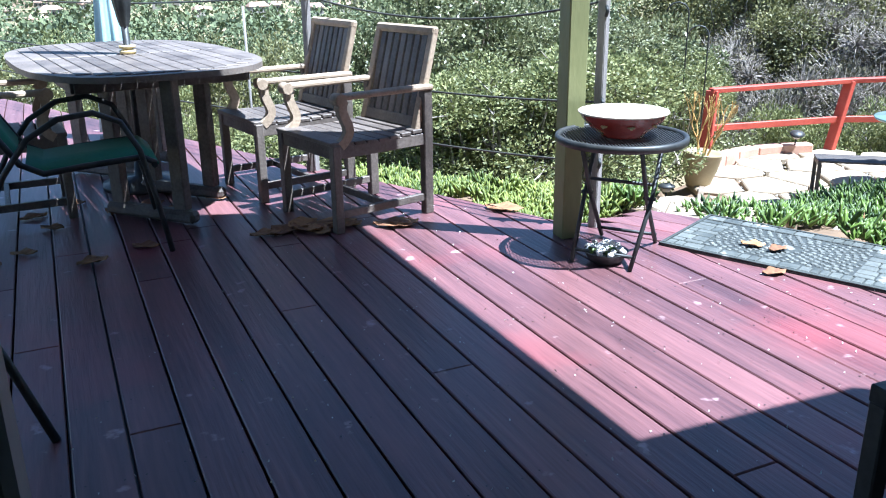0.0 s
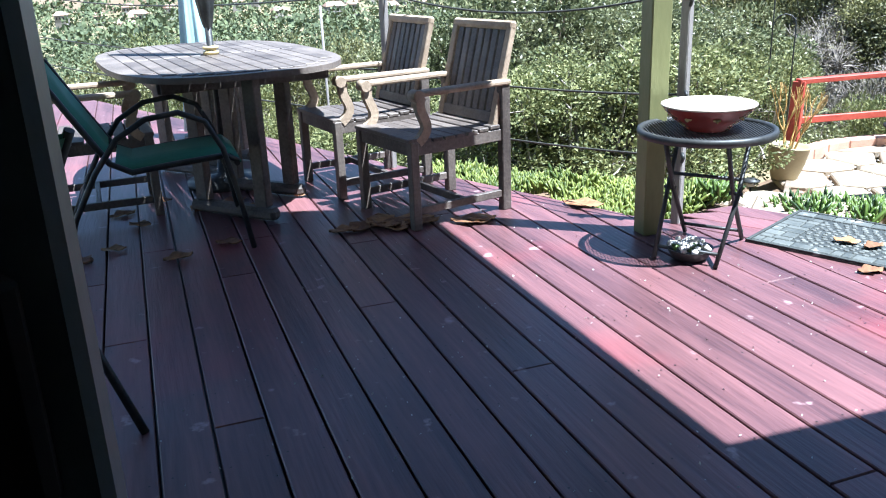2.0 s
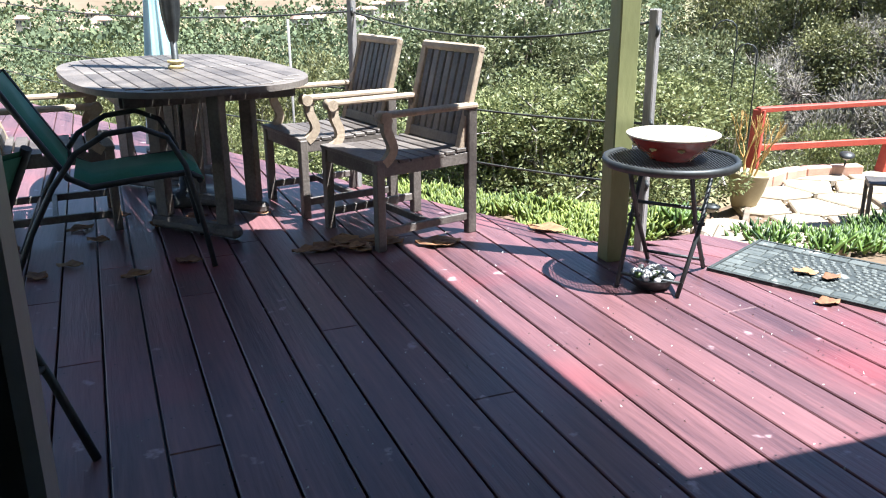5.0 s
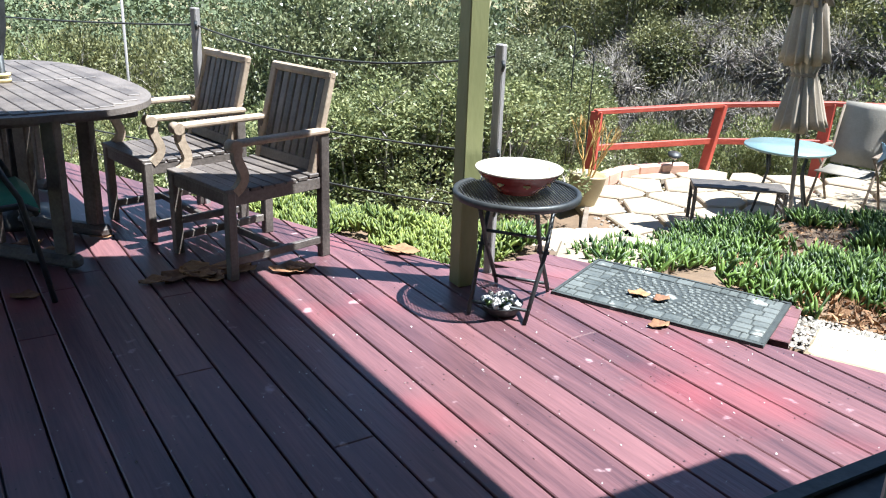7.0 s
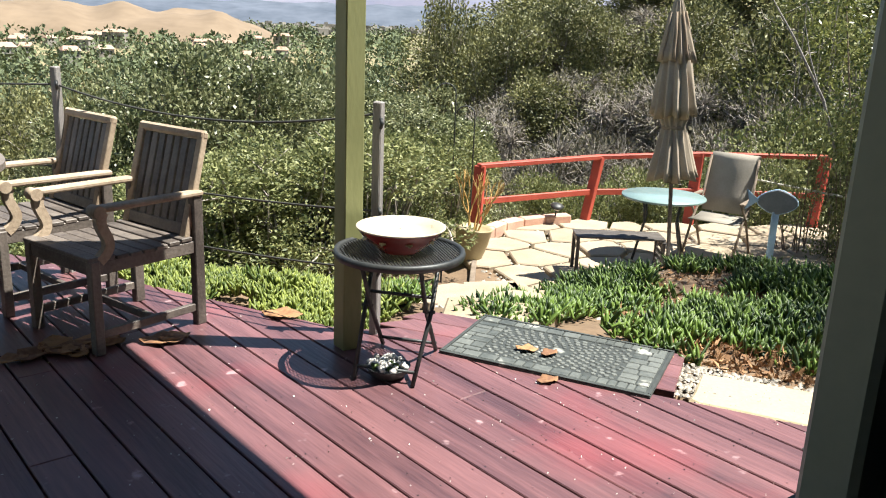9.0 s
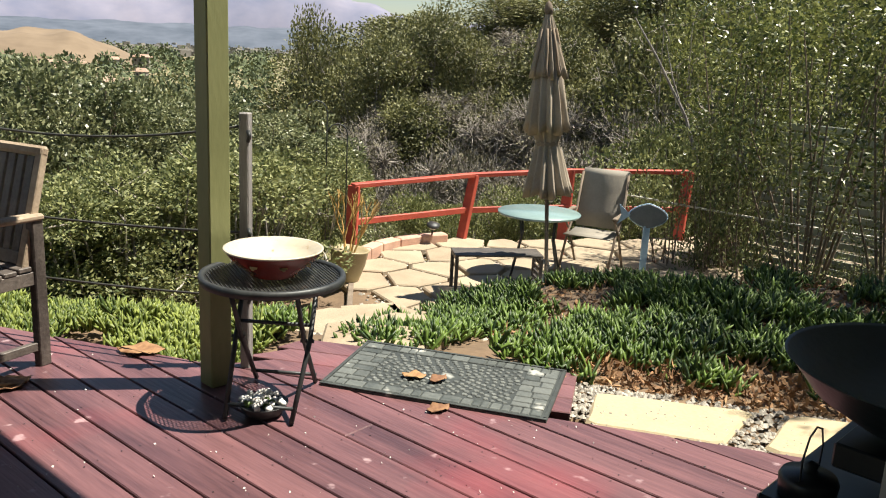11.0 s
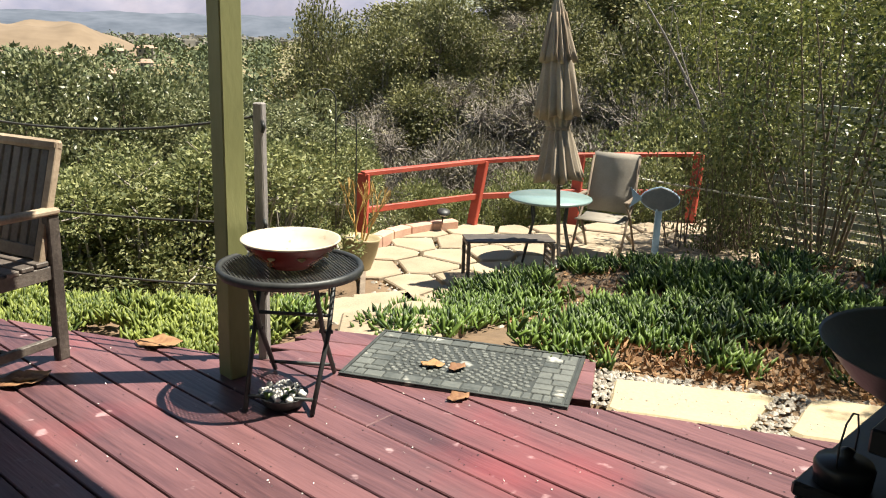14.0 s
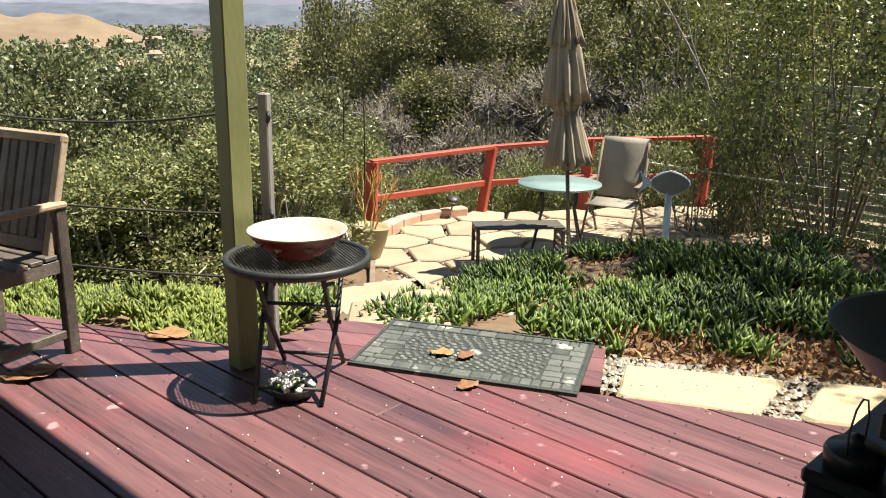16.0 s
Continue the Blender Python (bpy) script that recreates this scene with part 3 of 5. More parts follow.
def fence_post(x, y, top, lean=0):
    p = thing("fence_post", T(x, y, 0) @ Rz(-31) @ Ry(lean), "weathered grey wooden fence post at the deck's edge", "post", "fence posts")
    part("shaft", Build().box((0.042, 0.038, top + 0.35), T(0, 0, (top - 0.35) / 2), 0.005), GREY_WOOD, p)
    for z in (0.30, 0.57, top - 0.09):
        part("cable_clamp", Build().tube([(0.02, -0.015, z - 0.02), (0.034, -0.028, z), (0.02, -0.015, z + 0.02)], 0.008, 6), IRON, p)
    return p


POSTS = [(-6.2, 7.95), (-1.13, 4.83), (0.497, 3.95)]
fence_post(-1.13, 4.83, 1.09)
fence_post(0.497, 3.95, 1.05)
fence_post(-6.2, 7.97, 1.09)
for (x0, y0), (x1, y1) in zip(POSTS, POSTS[1:]):
    for z, sag in ((1.0, 0.10), (0.57, 0.03), (0.30, 0.03)):
        path = []
        for i in range(25):
            f = i / 24
            path.append((x0 + (x1 - x0) * f, y0 + (y1 - y0) * f, z - sag * 4 * f * (1 - f)))
        alone("fence_cable", Build().tube(path, 0.0055, 6), CABLE, "thin dark cable slung between fence posts", "cable", group="fence cables")


# ---- teak armchairs ----
def teak_chair(at, label):
    """Front is -y; width along x."""
    c = thing("garden_armchair", at, label, "chair", "teak armchairs")
    w, d, sh = 0.235, 0.255, 0.405
    for s in (-1, 1):
        part("leg", Build().box((0.042, 0.042, sh), T(s * w, -d, sh / 2), 0.004), TEAK, c)
        part("leg", Build().box((0.042, 0.05, 0.60), T(s * w, d, 0.30), 0.004), TEAK, c)
        part("side_rail", Build().box((0.026, 2 * d - 0.04, 0.055), T(s * w, 0, sh - 0.035), 0.003), TEAK, c)
        part("stretcher", Build().box((0.024, 2 * d - 0.04, 0.036), T(s * w, 0, 0.085), 0.003), TEAK, c)
        # arm: a flat board with a rolled front end
        arm = Build().box((0.056, 0.50, 0.026), T(s * w, 0.035, 0.612), 0.008)
        arm.tube([(s * w - 0.03, -0.225, 0.603), (s * w + 0.03, -0.225, 0.603)], 0.027, 14)
        part("arm", arm, TEAK_SUNLIT, c, "sunlit-toned arm with a rolled end")
        sup, run = Build(), []
        for i in range(13):
            f = i / 12
            run.append((-0.20 - 0.035 * math.sin(f * math.pi) * (1 - f) + 0.085 * math.sin(f * math.pi) * f - 0.03 * f, 0.598 - 0.20 * f))
        for i, (y, z) in enumerate(run):
            (ya, za), (yb, zb) = run[max(0, i - 1)], run[min(12, i + 1)]
            n = Vector((zb - za, ya - yb)).normalized() * 0.021
            for sx, k in ((-0.016, 1), (0.016, 1), (0.016, -1), (-0.016, -1)):
                sup.v.append((s * w + sx, y + n.x * k, z + n.y * k))
        for i in range(12):
            for k in range(4):
                q = (k + 1) % 4
                sup.f.append((4 * i + k, 4 * i + q, 4 * i + 4 + q, 4 * i + 4 + k))
                sup.s.append(False)
        part("arm_support", sup, TEAK_SUNLIT, c, "curved bracket under the arm")
    part("front_rail", Build().box((2 * w - 0.04, 0.026, 0.06), T(0, -d, sh - 0.035), 0.003), TEAK, c)
    part("back_rail", Build().box((2 * w - 0.04, 0.026, 0.06), T(0, d - 0.02, sh - 0.035), 0.003), TEAK, c)
    part("cross_stretcher", Build().box((2 * w - 0.02, 0.024, 0.034), T(0, 0.02, 0.085), 0.003), TEAK, c)
    for i in range(8):
        y = -d + 0.0 + i * 0.064
        part("seat_slat", Build().box((2 * w + 0.03, 0.056, 0.018), T(0, y, sh + 0.006 - 0.012 * math.sin(i / 7 * math.pi)), 0.003), TEAK, c)
    tilt = T(0, 0.20, sh - 0.01) @ Rx(-15)
    for s in (-1, 1):
        part("back_stile", Build().box((0.042, 0.03, 0.49), tilt @ T(s * 0.215, 0, 0.245), 0.004), TEAK_SUNLIT, c)
    top = Build().box((0.475, 0.036, 0.042), tilt @ T(0, 0, 0.482), 0.012)
    part("top_rail", top, TEAK_SUNLIT, c, "rounded sunlit-toned top rail")
    part("lower_rail", Build().box((0.39, 0.026, 0.05), tilt @ T(0, 0, 0.055), 0.003), TEAK, c)
    for i in range(7):
        part("back_slat", Build().box((0.043, 0.014, 0.39), tilt @ T(-0.165 + 0.055 * i, 0, 0.265), 0.003), TEAK, c)
    return c


teak_chair(T(-0.652, 4.022, 0) @ Rz(-41.5), "weathered grey teak armchair with slatted back, beside fallen leaves")
teak_chair(T(-1.165, 4.475, 0) @ Rz(-45), "weathered grey teak armchair with slatted back, by the table")
teak_chair(T(-2.36, 3.78, 0) @ Rz(127), "weathered teak armchair half hidden behind the table")

# ---- teak table ----
TAB = T(-1.98, 4.38, 0) @ Rz(-48)
table = thing("garden_table", TAB, "weathered oval teak table with slatted top", "table")
HL, HW, TH = 0.96, 0.57, 0.72


def half_width(x, hl, hw):
    f = min(1.0, abs(x) / hl)
    return hw * (1 - f ** 3.0) ** (1 / 3.0)


rim = Build()
N = 96
ring = []
for i in range(N):
    a = math.tau * i / N
    ca, sa = math.cos(a), math.sin(a)
    q = (abs(ca) ** 3 + abs(sa) ** 3) ** (-1 / 3)
    ring.append((ca * q, sa * q))
for i in range(N):
    j = (i + 1) % N
    quad = []
    for (u, v), k in ((ring[i], 0), (ring[j], 0), (ring[j], 1), (ring[i], 1)):
        quad.append((u * (HL - 0.13 * k), v * (HW - 0.13 * k)))
    n0 = len(rim.v)
    rim.v += [(x, y, TH - 0.006) for x, y in quad] + [(x, y, TH - 0.034) for x, y in quad]
    rim.f += [(n0, n0 + 1, n0 + 2, n0 + 3), (n0 + 4, n0 + 7, n0 + 6, n0 + 5), (n0, n0 + 4, n0 + 5, n0 + 1), (n0 + 3, n0 + 2, n0 + 6, n0 + 7)]
    rim.s += [False] * 4
part("rim", rim, TEAK, table)
wide = 0.066
count = 15
for k in range(count):
    y = (k - (count - 1) / 2) * (wide + 0.006)
    reach = 0
    while half_width(reach, HL - 0.05, HW - 0.05) > abs(y) + wide / 2 - 0.01 and reach < HL - 0.06:
        reach += 0.01
    for s in (-1, 1):
        if reach > 0.1:
            part("slat", Build().box((reach - 0.016, wide, 0.02), T(s * (reach / 2 + 0.008), y, TH - 0.0105), 0.003), TEAK, table)
part("centre_batten", Build().box((0.10, 2 * HW - 0.16, 0.018), T(0, 0, TH - 0.045), 0.002), TEAK, table)
for s in (-1, 1):
    part("apron", Build().box((1.4, 0.03, 0.06), T(0, s * 0.40, TH - 0.065), 0.003), TEAK, table)
    part("apron", Build().box((0.03, 0.8, 0.06), T(s * 0.70, 0, TH - 0.065), 0.003), TEAK, table)
for u, v in ((0.70, -0.13), (0.34, 0.12), (-0.70, 0.13), (-0.34, -0.12)):
    m = T(u, v, 0) @ Rz(34)
    for q in (-1, 1):
        part("leg", Build().box((0.075, 0.05, 0.61), m @ T(q * 0.19, 0, 0.375), 0.005), TEAK, table)
    part("foot", Build().box((0.54, 0.07, 0.06), m @ T(0, 0, 0.037), 0.02), TEAK, table)

umb = thing("table_umbrella", T(-1.98, 4.38, 0), "closed umbrella pole through the table, dark with a brass collar", "umbrella")
part("pole", Build().tube([(0, 0, 0.05), (0, 0, 0.95)], 0.019, 12), IRON, umb)
part("base", Build().lathe([(0.0, 0.0), (0.22, 0.0), (0.22, 0.03), (0.05, 0.06), (0.035, 0.2), (0.0, 0.2)]), IRON, umb)
part("collar", Build().lathe([(0.02, 0.722), (0.042, 0.722), (0.042, 0.74), (0.03, 0.742), (0.03, 0.75), (0.042, 0.752), (0.042, 0.765), (0.02, 0.767)]), ORNAMENT, umb, "brass collar")
part("canopy", Build().lathe([(0.02, 0.86), (0.03, 0.9), (0.045, 1.0), (0.06, 1.3), (0.065, 1.8), (0.03, 2.2), (0.0, 2.25)], None, 24, lambda a, z: 1 + 0.14 * math.sin(6 * a)), IRON, umb, "dark folded canopy")

cu = thing("folded_sunshade", T(-2.80, 5.60, 0), "folded pale blue canvas sunshade behind the table", "umbrella")
part("pole", Build().tube([(0, 0, 0), (0, 0, 1.75)], 0.016, 10), GREY_WOOD, cu)
part("canopy", Build().lathe([(0.018, 1.7), (0.04, 1.5), (0.065, 1.0), (0.10, 0.45), (0.125, 0.06), (0.11, 0.07)], None, 72, lambda a, z: 1 + 0.22 * math.sin(7 * a) * (1.7 - z) / 1.6 + 0.05 * math.sin(15 * a)), PALE_BLUE, cu)
part("foot", Build().lathe([(0, 0.0), (0.16, 0.0), (0.16, 0.03), (0.03, 0.045), (0.0, 0.045)], None, 24), IRON, cu)

# ---- green sling chairs ----
def sling_chair(at, label):
    c = thing("sling_chair", at, label, "chair", "green sling chairs")
    for s in (-1, 1):
        x = s * 0.25
        loop = [(0.50, 0.0), (0.40, 0.22), (0.30, 0.40), (0.20, 0.53), (0.08, 0.60), (-0.05, 0.615), (-0.15, 0.57), (-0.21, 0.45), (-0.25, 0.25), (-0.29, 0.0)]
        part("leg_loop", Build().tube([(x, y, z) for y, z in loop], 0.012, 10), IRON, c, "looped dark metal arm and legs")
        part("side_tube", Build().tube([(x * 0.9, -0.27, 0.385), (x * 0.9, -0.22, 0.415), (x * 0.9, 0.0, 0.40), (x * 0.9, 0.16, 0.385), (x * 0.9, 0.24, 0.43), (x * 0.9, 0.36, 0.64), (x * 0.9, 0.46, 0.82)], 0.013, 10), IRON, c)
    seat = Build()
    prof = [(-0.28, 0.382), (-0.24, 0.418), (-0.1, 0.412), (0.05, 0.402), (0.16, 0.392), (0.22, 0.42)]
    back = [(0.25, 0.455), (0.36, 0.645), (0.455, 0.81)]
    for name, run in (("seat", prof), ("backrest", back)):
        sl = Build()
        for side in (0.006, -0.006):
            for y, z in run:
                sl.v += [(-0.225, y, z + side), (0.225, y, z + side)]
        n = len(run)
        for i in range(n - 1):
            a = 2 * i
            sl.f += [(a, a + 1, a + 3, a + 2), (2 * n + a, 2 * n + a + 2, 2 * n + a + 3, 2 * n + a + 1), (a, a + 2, 2 * n + a + 2, 2 * n + a), (a + 1, 2 * n + a + 1, 2 * n + a + 3, a + 3)]
            sl.s += [True] * 4
        part(name, sl, GREEN_SLING, c)
    part("front_bar", Build().tube([(-0.24, -0.262, 0.38), (0.24, -0.262, 0.38)], 0.012, 10), IRON, c)
    part("cross_bar", Build().tube([(-0.25, 0.385, 0.25), (0.25, 0.385, 0.25)], 0.010, 8), IRON, c)
    return c


sling_chair(T(-1.67, 3.385, 0) @ Rz(124), "green sling chair with looped dark metal arms")
sling_chair(T(-1.375, 1.626, 0) @ Rz(-90), "green sling chair with dark metal frame near the door")

# ---- side table with the red bowl ----
st = thing("side_table", T(0.585, 3.573, 0) @ Rz(72), "round dark mesh-topped folding side table", "table")
ZT, RT = 0.505, 0.262
part("rim", Build().lathe([(RT - 0.014, ZT - 0.03), (RT, ZT - 0.028), (RT + 0.004, ZT - 0.012), (RT, ZT), (RT - 0.012, ZT + 0.002), (RT - 0.02, ZT - 0.008), (RT - 0.014, ZT - 0.03)], None, 64), IRON, st, "rolled metal rim")
top = Build()
gap = 0.0125
steps = int(RT / gap)
for i in range(-steps, steps + 1):
    reach = math.sqrt(max(0, (RT - 0.012) ** 2 - (i * gap) ** 2))
    if reach > 0.02:
        for turn in (30, -30):
            top.box((2 * reach, 0.0035, 0.003), T(0, 0, ZT - 0.012) @ Rz(turn) @ T(0, i * gap, 0.0015 * (1 if turn > 0 else -1)), 0)
part("mesh_top", top, IRON, st, "expanded metal mesh")
ey = 0.14
for s in (-1, 1):
    y = s * ey
    part("leg", Build().tube([(-0.20, y - 0.02 * s, 0.006), (0.0, y, 0.25), (0.13, y, ZT - 0.035)], 0.0095, 8), IRON, st)
    part("leg", Build().tube([(0.20, y - 0.02 * s, 0.006), (0.0, y - 0.022 * s, 0.25), (-0.13, y - 0.02 * s, ZT - 0.035)], 0.0095, 8), IRON, st)
    part("pivot", Build().tube([(0.0, y - 0.035 * s, 0.25), (0, y + 0.015 * s, 0.25)], 0.008, 8), IRON, st)
for x, z in ((-0.165, 0.05), (0.165, 0.05), (0.035, 0.30)):
    part("cross_bar", Build().tube([(x, -ey + 0.01, z), (x, ey - 0.01, z)], 0.0075, 8), IRON, st)

bowl = thing("bowl", T(0.588, 3.585, ZT - 0.008) @ Matrix.Diagonal((1, 1, 0.88, 1)), "wide red glazed bowl with cream inside and painted flowers", "bowl")
part("body", Build().lathe([(0.0, 0.002), (0.085, 0.0), (0.09, 0.012), (0.10, 0.022), (0.135, 0.05), (0.165, 0.085), (0.176, 0.105)], None, 56), BOWL_RED, bowl)
part("inside", Build().lathe([(0.176, 0.105), (0.181, 0.109), (0.180, 0.114), (0.172, 0.112), (0.15, 0.085), (0.11, 0.055), (0.0, 0.042)], None, 56), BOWL_CREAM, bowl, "cream glazed inside, scattered with seed")
for i in range(9):
    a = math.tau * i / 9
    fl = Build()
    r, z = 0.1505, 0.068
    m = Rz(math.degrees(a)) @ T(r, 0, z) @ Ry(52)
    for k in range(5):
        q = math.tau * k / 5
        fl.lathe([(0.0, 0.002), (0.0055, 0.0015), (0.0065, 0.0)], m @ T(0.009 * math.cos(q), 0.009 * math.sin(q), 0), 8)
    fl.lathe([(0.0, 0.003), (0.004, 0.0015), (0.005, 0.0)], m, 8)
    part("flower", fl, ORNAMENT, bowl, "painted cream flower")

dish = thing("planter_dish", T(0.545, 3.46, 0), "small dark dish of white pebbles and succulents", "dish")
part("dish", Build().lathe([(0.0, 0.004), (0.05, 0.0), (0.07, 0.012), (0.088, 0.045), (0.091, 0.05), (0.085, 0.048), (0.06, 0.035), (0, 0.034)], None, 32), IRON, dish)
for i in range(40):
    a, r = rng.uniform(0, math.tau), 0.078 * math.sqrt(rng.random())
    q = rng.uniform(0.009, 0.016)
    part("pebble", Build().lathe([(0, -q * 0.7), (q * 0.8, -q * 0.4), (q, 0), (q * 0.7, q * 0.5), (0, q * 0.7)], T(r * math.cos(a), r * math.sin(a), 0.05 + rng.uniform(0, 0.016)) @ Rx(rng.uniform(0, 90)), 7),
         WHITE if rng.random() < 0.85 else ICE, dish)

# ---- door mat ----
ML, MN = Vector((0.772, 3.698)), Vector((1.559, 3.239))
mx = (MN - ML).normalized()
MW, MD = 0.915, 0.535
MAT = Matrix(((mx.x, -mx.y, 0, ML.x), (mx.y, mx.x, 0, ML.y), (0, 0, 1, 0.001), (0, 0, 0, 1)))
mat_ob = thing("door_mat", MAT, "worn grey rubber door mat moulded like paving", "mat")
part("base", Build().prism([(0, 0), (MW, 0), (MW, MD), (0, MD)], 0, 0.009, edge=0.003), RUBBER, mat_ob)
part("border", Build().box((MW, 0.014, 0.005), T(MW / 2, 0.008, 0.0115), 0.001).box((MW, 0.014, 0.005), T(MW / 2, MD - 0.008, 0.0115), 0.001)
     .box((0.014, MD - 0.04, 0.005), T(0.008, MD / 2, 0.0115), 0.001).box((0.014, MD - 0.04, 0.005), T(MW - 0.008, MD / 2, 0.0115), 0.001), RUBBER, mat_ob)
tiles = []
for i in range(11):
    x0 = 0.02 + i * (MW - 0.04) / 11
    for y0 in (0.02, MD - 0.08):
        cut = rng.uniform(0.4, 0.6)
        w = (MW - 0.04) / 11 - 0.006
        if rng.random() < 0.5:
            tiles.append((x0, y0, w, 0.056))
        else:
            tiles += [(x0, y0, w * cut - 0.003, 0.056), (x0 + w * cut + 0.003, y0, w * (1 - cut) - 0.003, 0.056)]
for side_x in (0.02, MW - 0.155):
    y = 0.084
    while y < MD - 0.1:
        h = rng.choice((0.042, 0.055, 0.066))
        cut = rng.uniform(0.3, 0.7) * 0.13
        tiles += [(side_x, y, cut - 0.003, h - 0.006), (side_x + cut + 0.003, y, 0.13 - cut - 0.003, h - 0.006)]
        y += h
for x, y, w, h in tiles:
    part("tile", Build().prism([(x, y), (x + w, y), (x + w, y + h), (x, y + h)], 0.008, 0.0145, edge=0.003), RUBBER_TILE, mat_ob)
cob = Build()
cx, cy = MW / 2, MD / 2
for ringk in range(1, 14):
    rr = 0.03 + ringk * 0.0235
    n = int(math.tau * rr / 0.03)
    for k in range(n):
        a = math.tau * (k + 0.5 * (ringk % 2)) / n + rng.uniform(-0.03, 0.03)
        x, y = cx + rr * math.cos(a) * 1.35, cy + rr * math.sin(a)
        if 0.16 < x < MW - 0.165 and 0.092 < y < MD - 0.092:
            q = 0.0105 * rng.uniform(0.8, 1.15)
            cob.prism([(x + q * 1.2 * math.cos(j + a), y + q * math.sin(j + a)) for j in (0, 1.05, 2.1, 3.14, 4.19, 5.24)], 0.008, 0.0135, edge=0.003)
ob = part("cobbles", cob, RUBBER_TILE, mat_ob)
tagged(ob, kind="stuff")

# ---- fallen leaves ----
def dry_leaf(x, y, turn, size, z=0.003, curl=0.5):
    b = Build()
    n, m = 9, 5
    for i in range(n):
        f = i / (n - 1)
        w = math.sin(f * math.pi) ** 0.75 * size * 0.34 * (1 + 0.18 * math.sin(f * 17))
        for k in range(m):
            g = k / (m - 1) * 2 - 1
            b.v.append(((f - 0.5) * size, w * g, 0.012 * size * 10 * curl * (g * g + 1.6 * (f - 0.5) ** 2) * 0.6 + 0.006 * math.sin(9 * f + 3 * g)))
    for i in range(n - 1):
        for k in range(m - 1):
            q = i * m + k
            b.f.append((q, q + 1, q + m + 1, q + m))
            b.s.append(True)
    low = min(p[2] for p in b.v)
    b.v = [(p[0], p[1], p[2] - low) for p in b.v]
    ob = alone("fallen_leaf", b, LEAF_BROWN, "curled dry brown leaf lying on the deck", "leaf", group="fallen leaves", at=T(x, y, z) @ Rz(turn))
    so = ob.modifiers.new("thick", "SOLIDIFY")
    so.thickness = 0.0015
    return ob


for x, y, t, s in ((1.19, 3.405, 20, 0.10), (1.16, 3.70, -20, 0.10), (1.25, 3.655, 30, 0.09), (-0.42, 3.82, 10, 0.2), (-0.38, 3.86, 30, 0.14), (0.06, 4.16, -10, 0.2),
                   (-0.78, 3.70, 10, 0.19), (-0.72, 3.75, 70, 0.18), (-0.85, 3.78, 120, 0.17), (-0.7, 3.82, 200, 0.19), (-0.64, 3.78, 40, 0.16), (-0.9, 3.66, 80, 0.18), (-0.97, 3.6, 30, 0.14), (-0.82, 3.72, 160, 0.2), (-0.75, 3.68, -30, 0.16),
                   (-1.43, 3.37, 10, 0.12), (-1.55, 3.15, 50, 0.13), (-2.0, 3.55, 0, 0.12), (-1.9, 3.2, 20, 0.11), (-2.2, 3.7, 60, 0.14), (-1.6, 3.9, 0, 0.13), (-1.75, 4.0, 40, 0.15), (-1.45, 4.15, 0, 0.13),
                   (-1.95, 3.05, -20, 0.12), (-2.3, 3.3, 70, 0.14), (-1.85, 3.85, 100, 0.14), (-2.15, 3.95, 20, 0.13)):
    dry_leaf(x, y, t, s, 0.016 if 0.95 < x < 1.7 and y > 3.45 else 0.003, rng.uniform(0.35, 0.7))

# ---- dark table, lantern and metal bowl by the wall ----
dt = thing("metal_table", HOUSE @ T(0.735, 0.245, 0), "low dark metal table against the house wall", "table")
for q, s0 in ((-0.235, (0.50, 0.04)), (0.215, (0.50, 0.04))):
    part("top_rail", Build().box((s0[0], s0[1], 0.035), T(0, q, 0.455), 0.004), IRON, dt)
for q in (-0.232, 0.232):
    part("top_rail", Build().box((0.036, 0.41, 0.035), T(q, -0.01, 0.455), 0.004), IRON, dt)
part("top", Build().box((0.43, 0.41, 0.012), T(0, -0.01, 0.452), 0.002), IRON, dt)
for sx in (-0.23, 0.23):
    for sy in (-0.235, 0.215):
        part("leg", Build().box((0.036, 0.036, 0.44), T(sx, sy, 0.22), 0.003), IRON, dt)
wp = thing("white_planter", HOUSE @ T(0.80, 0.27, 0.458), "pale rounded stone planter on the metal table", "planter")
part("body", Build().lathe([(0, 0.0), (0.07, 0.0), (0.10, 0.02), (0.105, 0.06), (0.10, 0.085), (0.085, 0.08), (0, 0.07)], None, 28), LENS, wp)
ch = thing("dark_chest", HOUSE @ T(1.28, 0.24, 0), "dark wooden chest beside the wall", "chest")
part("body", Build().box((0.52, 0.42, 0.50), T(0, 0, 0.25), 0.006), BLACK, ch)
part("lid", Build().box((0.54, 0.43, 0.03), T(0, 0, 0.517), 0.006), BLACK, ch)
pl = thing("metal_bowl", HOUSE @ T(1.215, 0.225, 0.533), "wide dark verdigris metal bowl on a pedestal", "bowl")
part("bowl", Build().lathe([(0.0, 0.12), (0.06, 0.125), (0.14, 0.155), (0.22, 0.205), (0.27, 0.265), (0.277, 0.27), (0.268, 0.262), (0.20, 0.20), (0.1, 0.165), (0, 0.16)], None, 48, lambda a, z: 1 + 0.006 * math.sin(24 * a)), TEAL, pl)
part("pedestal", Build().box((0.26, 0.26, 0.05), T(0, 0, 0.095), 0.004).box((0.07, 0.07, 0.07), T(0, 0, 0.035), 0.004), BLACK, pl)
la = thing("lantern", HOUSE @ T(1.075, 0.385, 0.533), "black lantern with a wire handle", "lantern")
part("body", Build().lathe([(0.0, 0.0), (0.052, 0.0), (0.055, 0.035), (0.05, 0.045), (0.02, 0.05), (0.012, 0.056), (0.014, 0.068), (0.0, 0.074)], None, 20), BLACK, la)
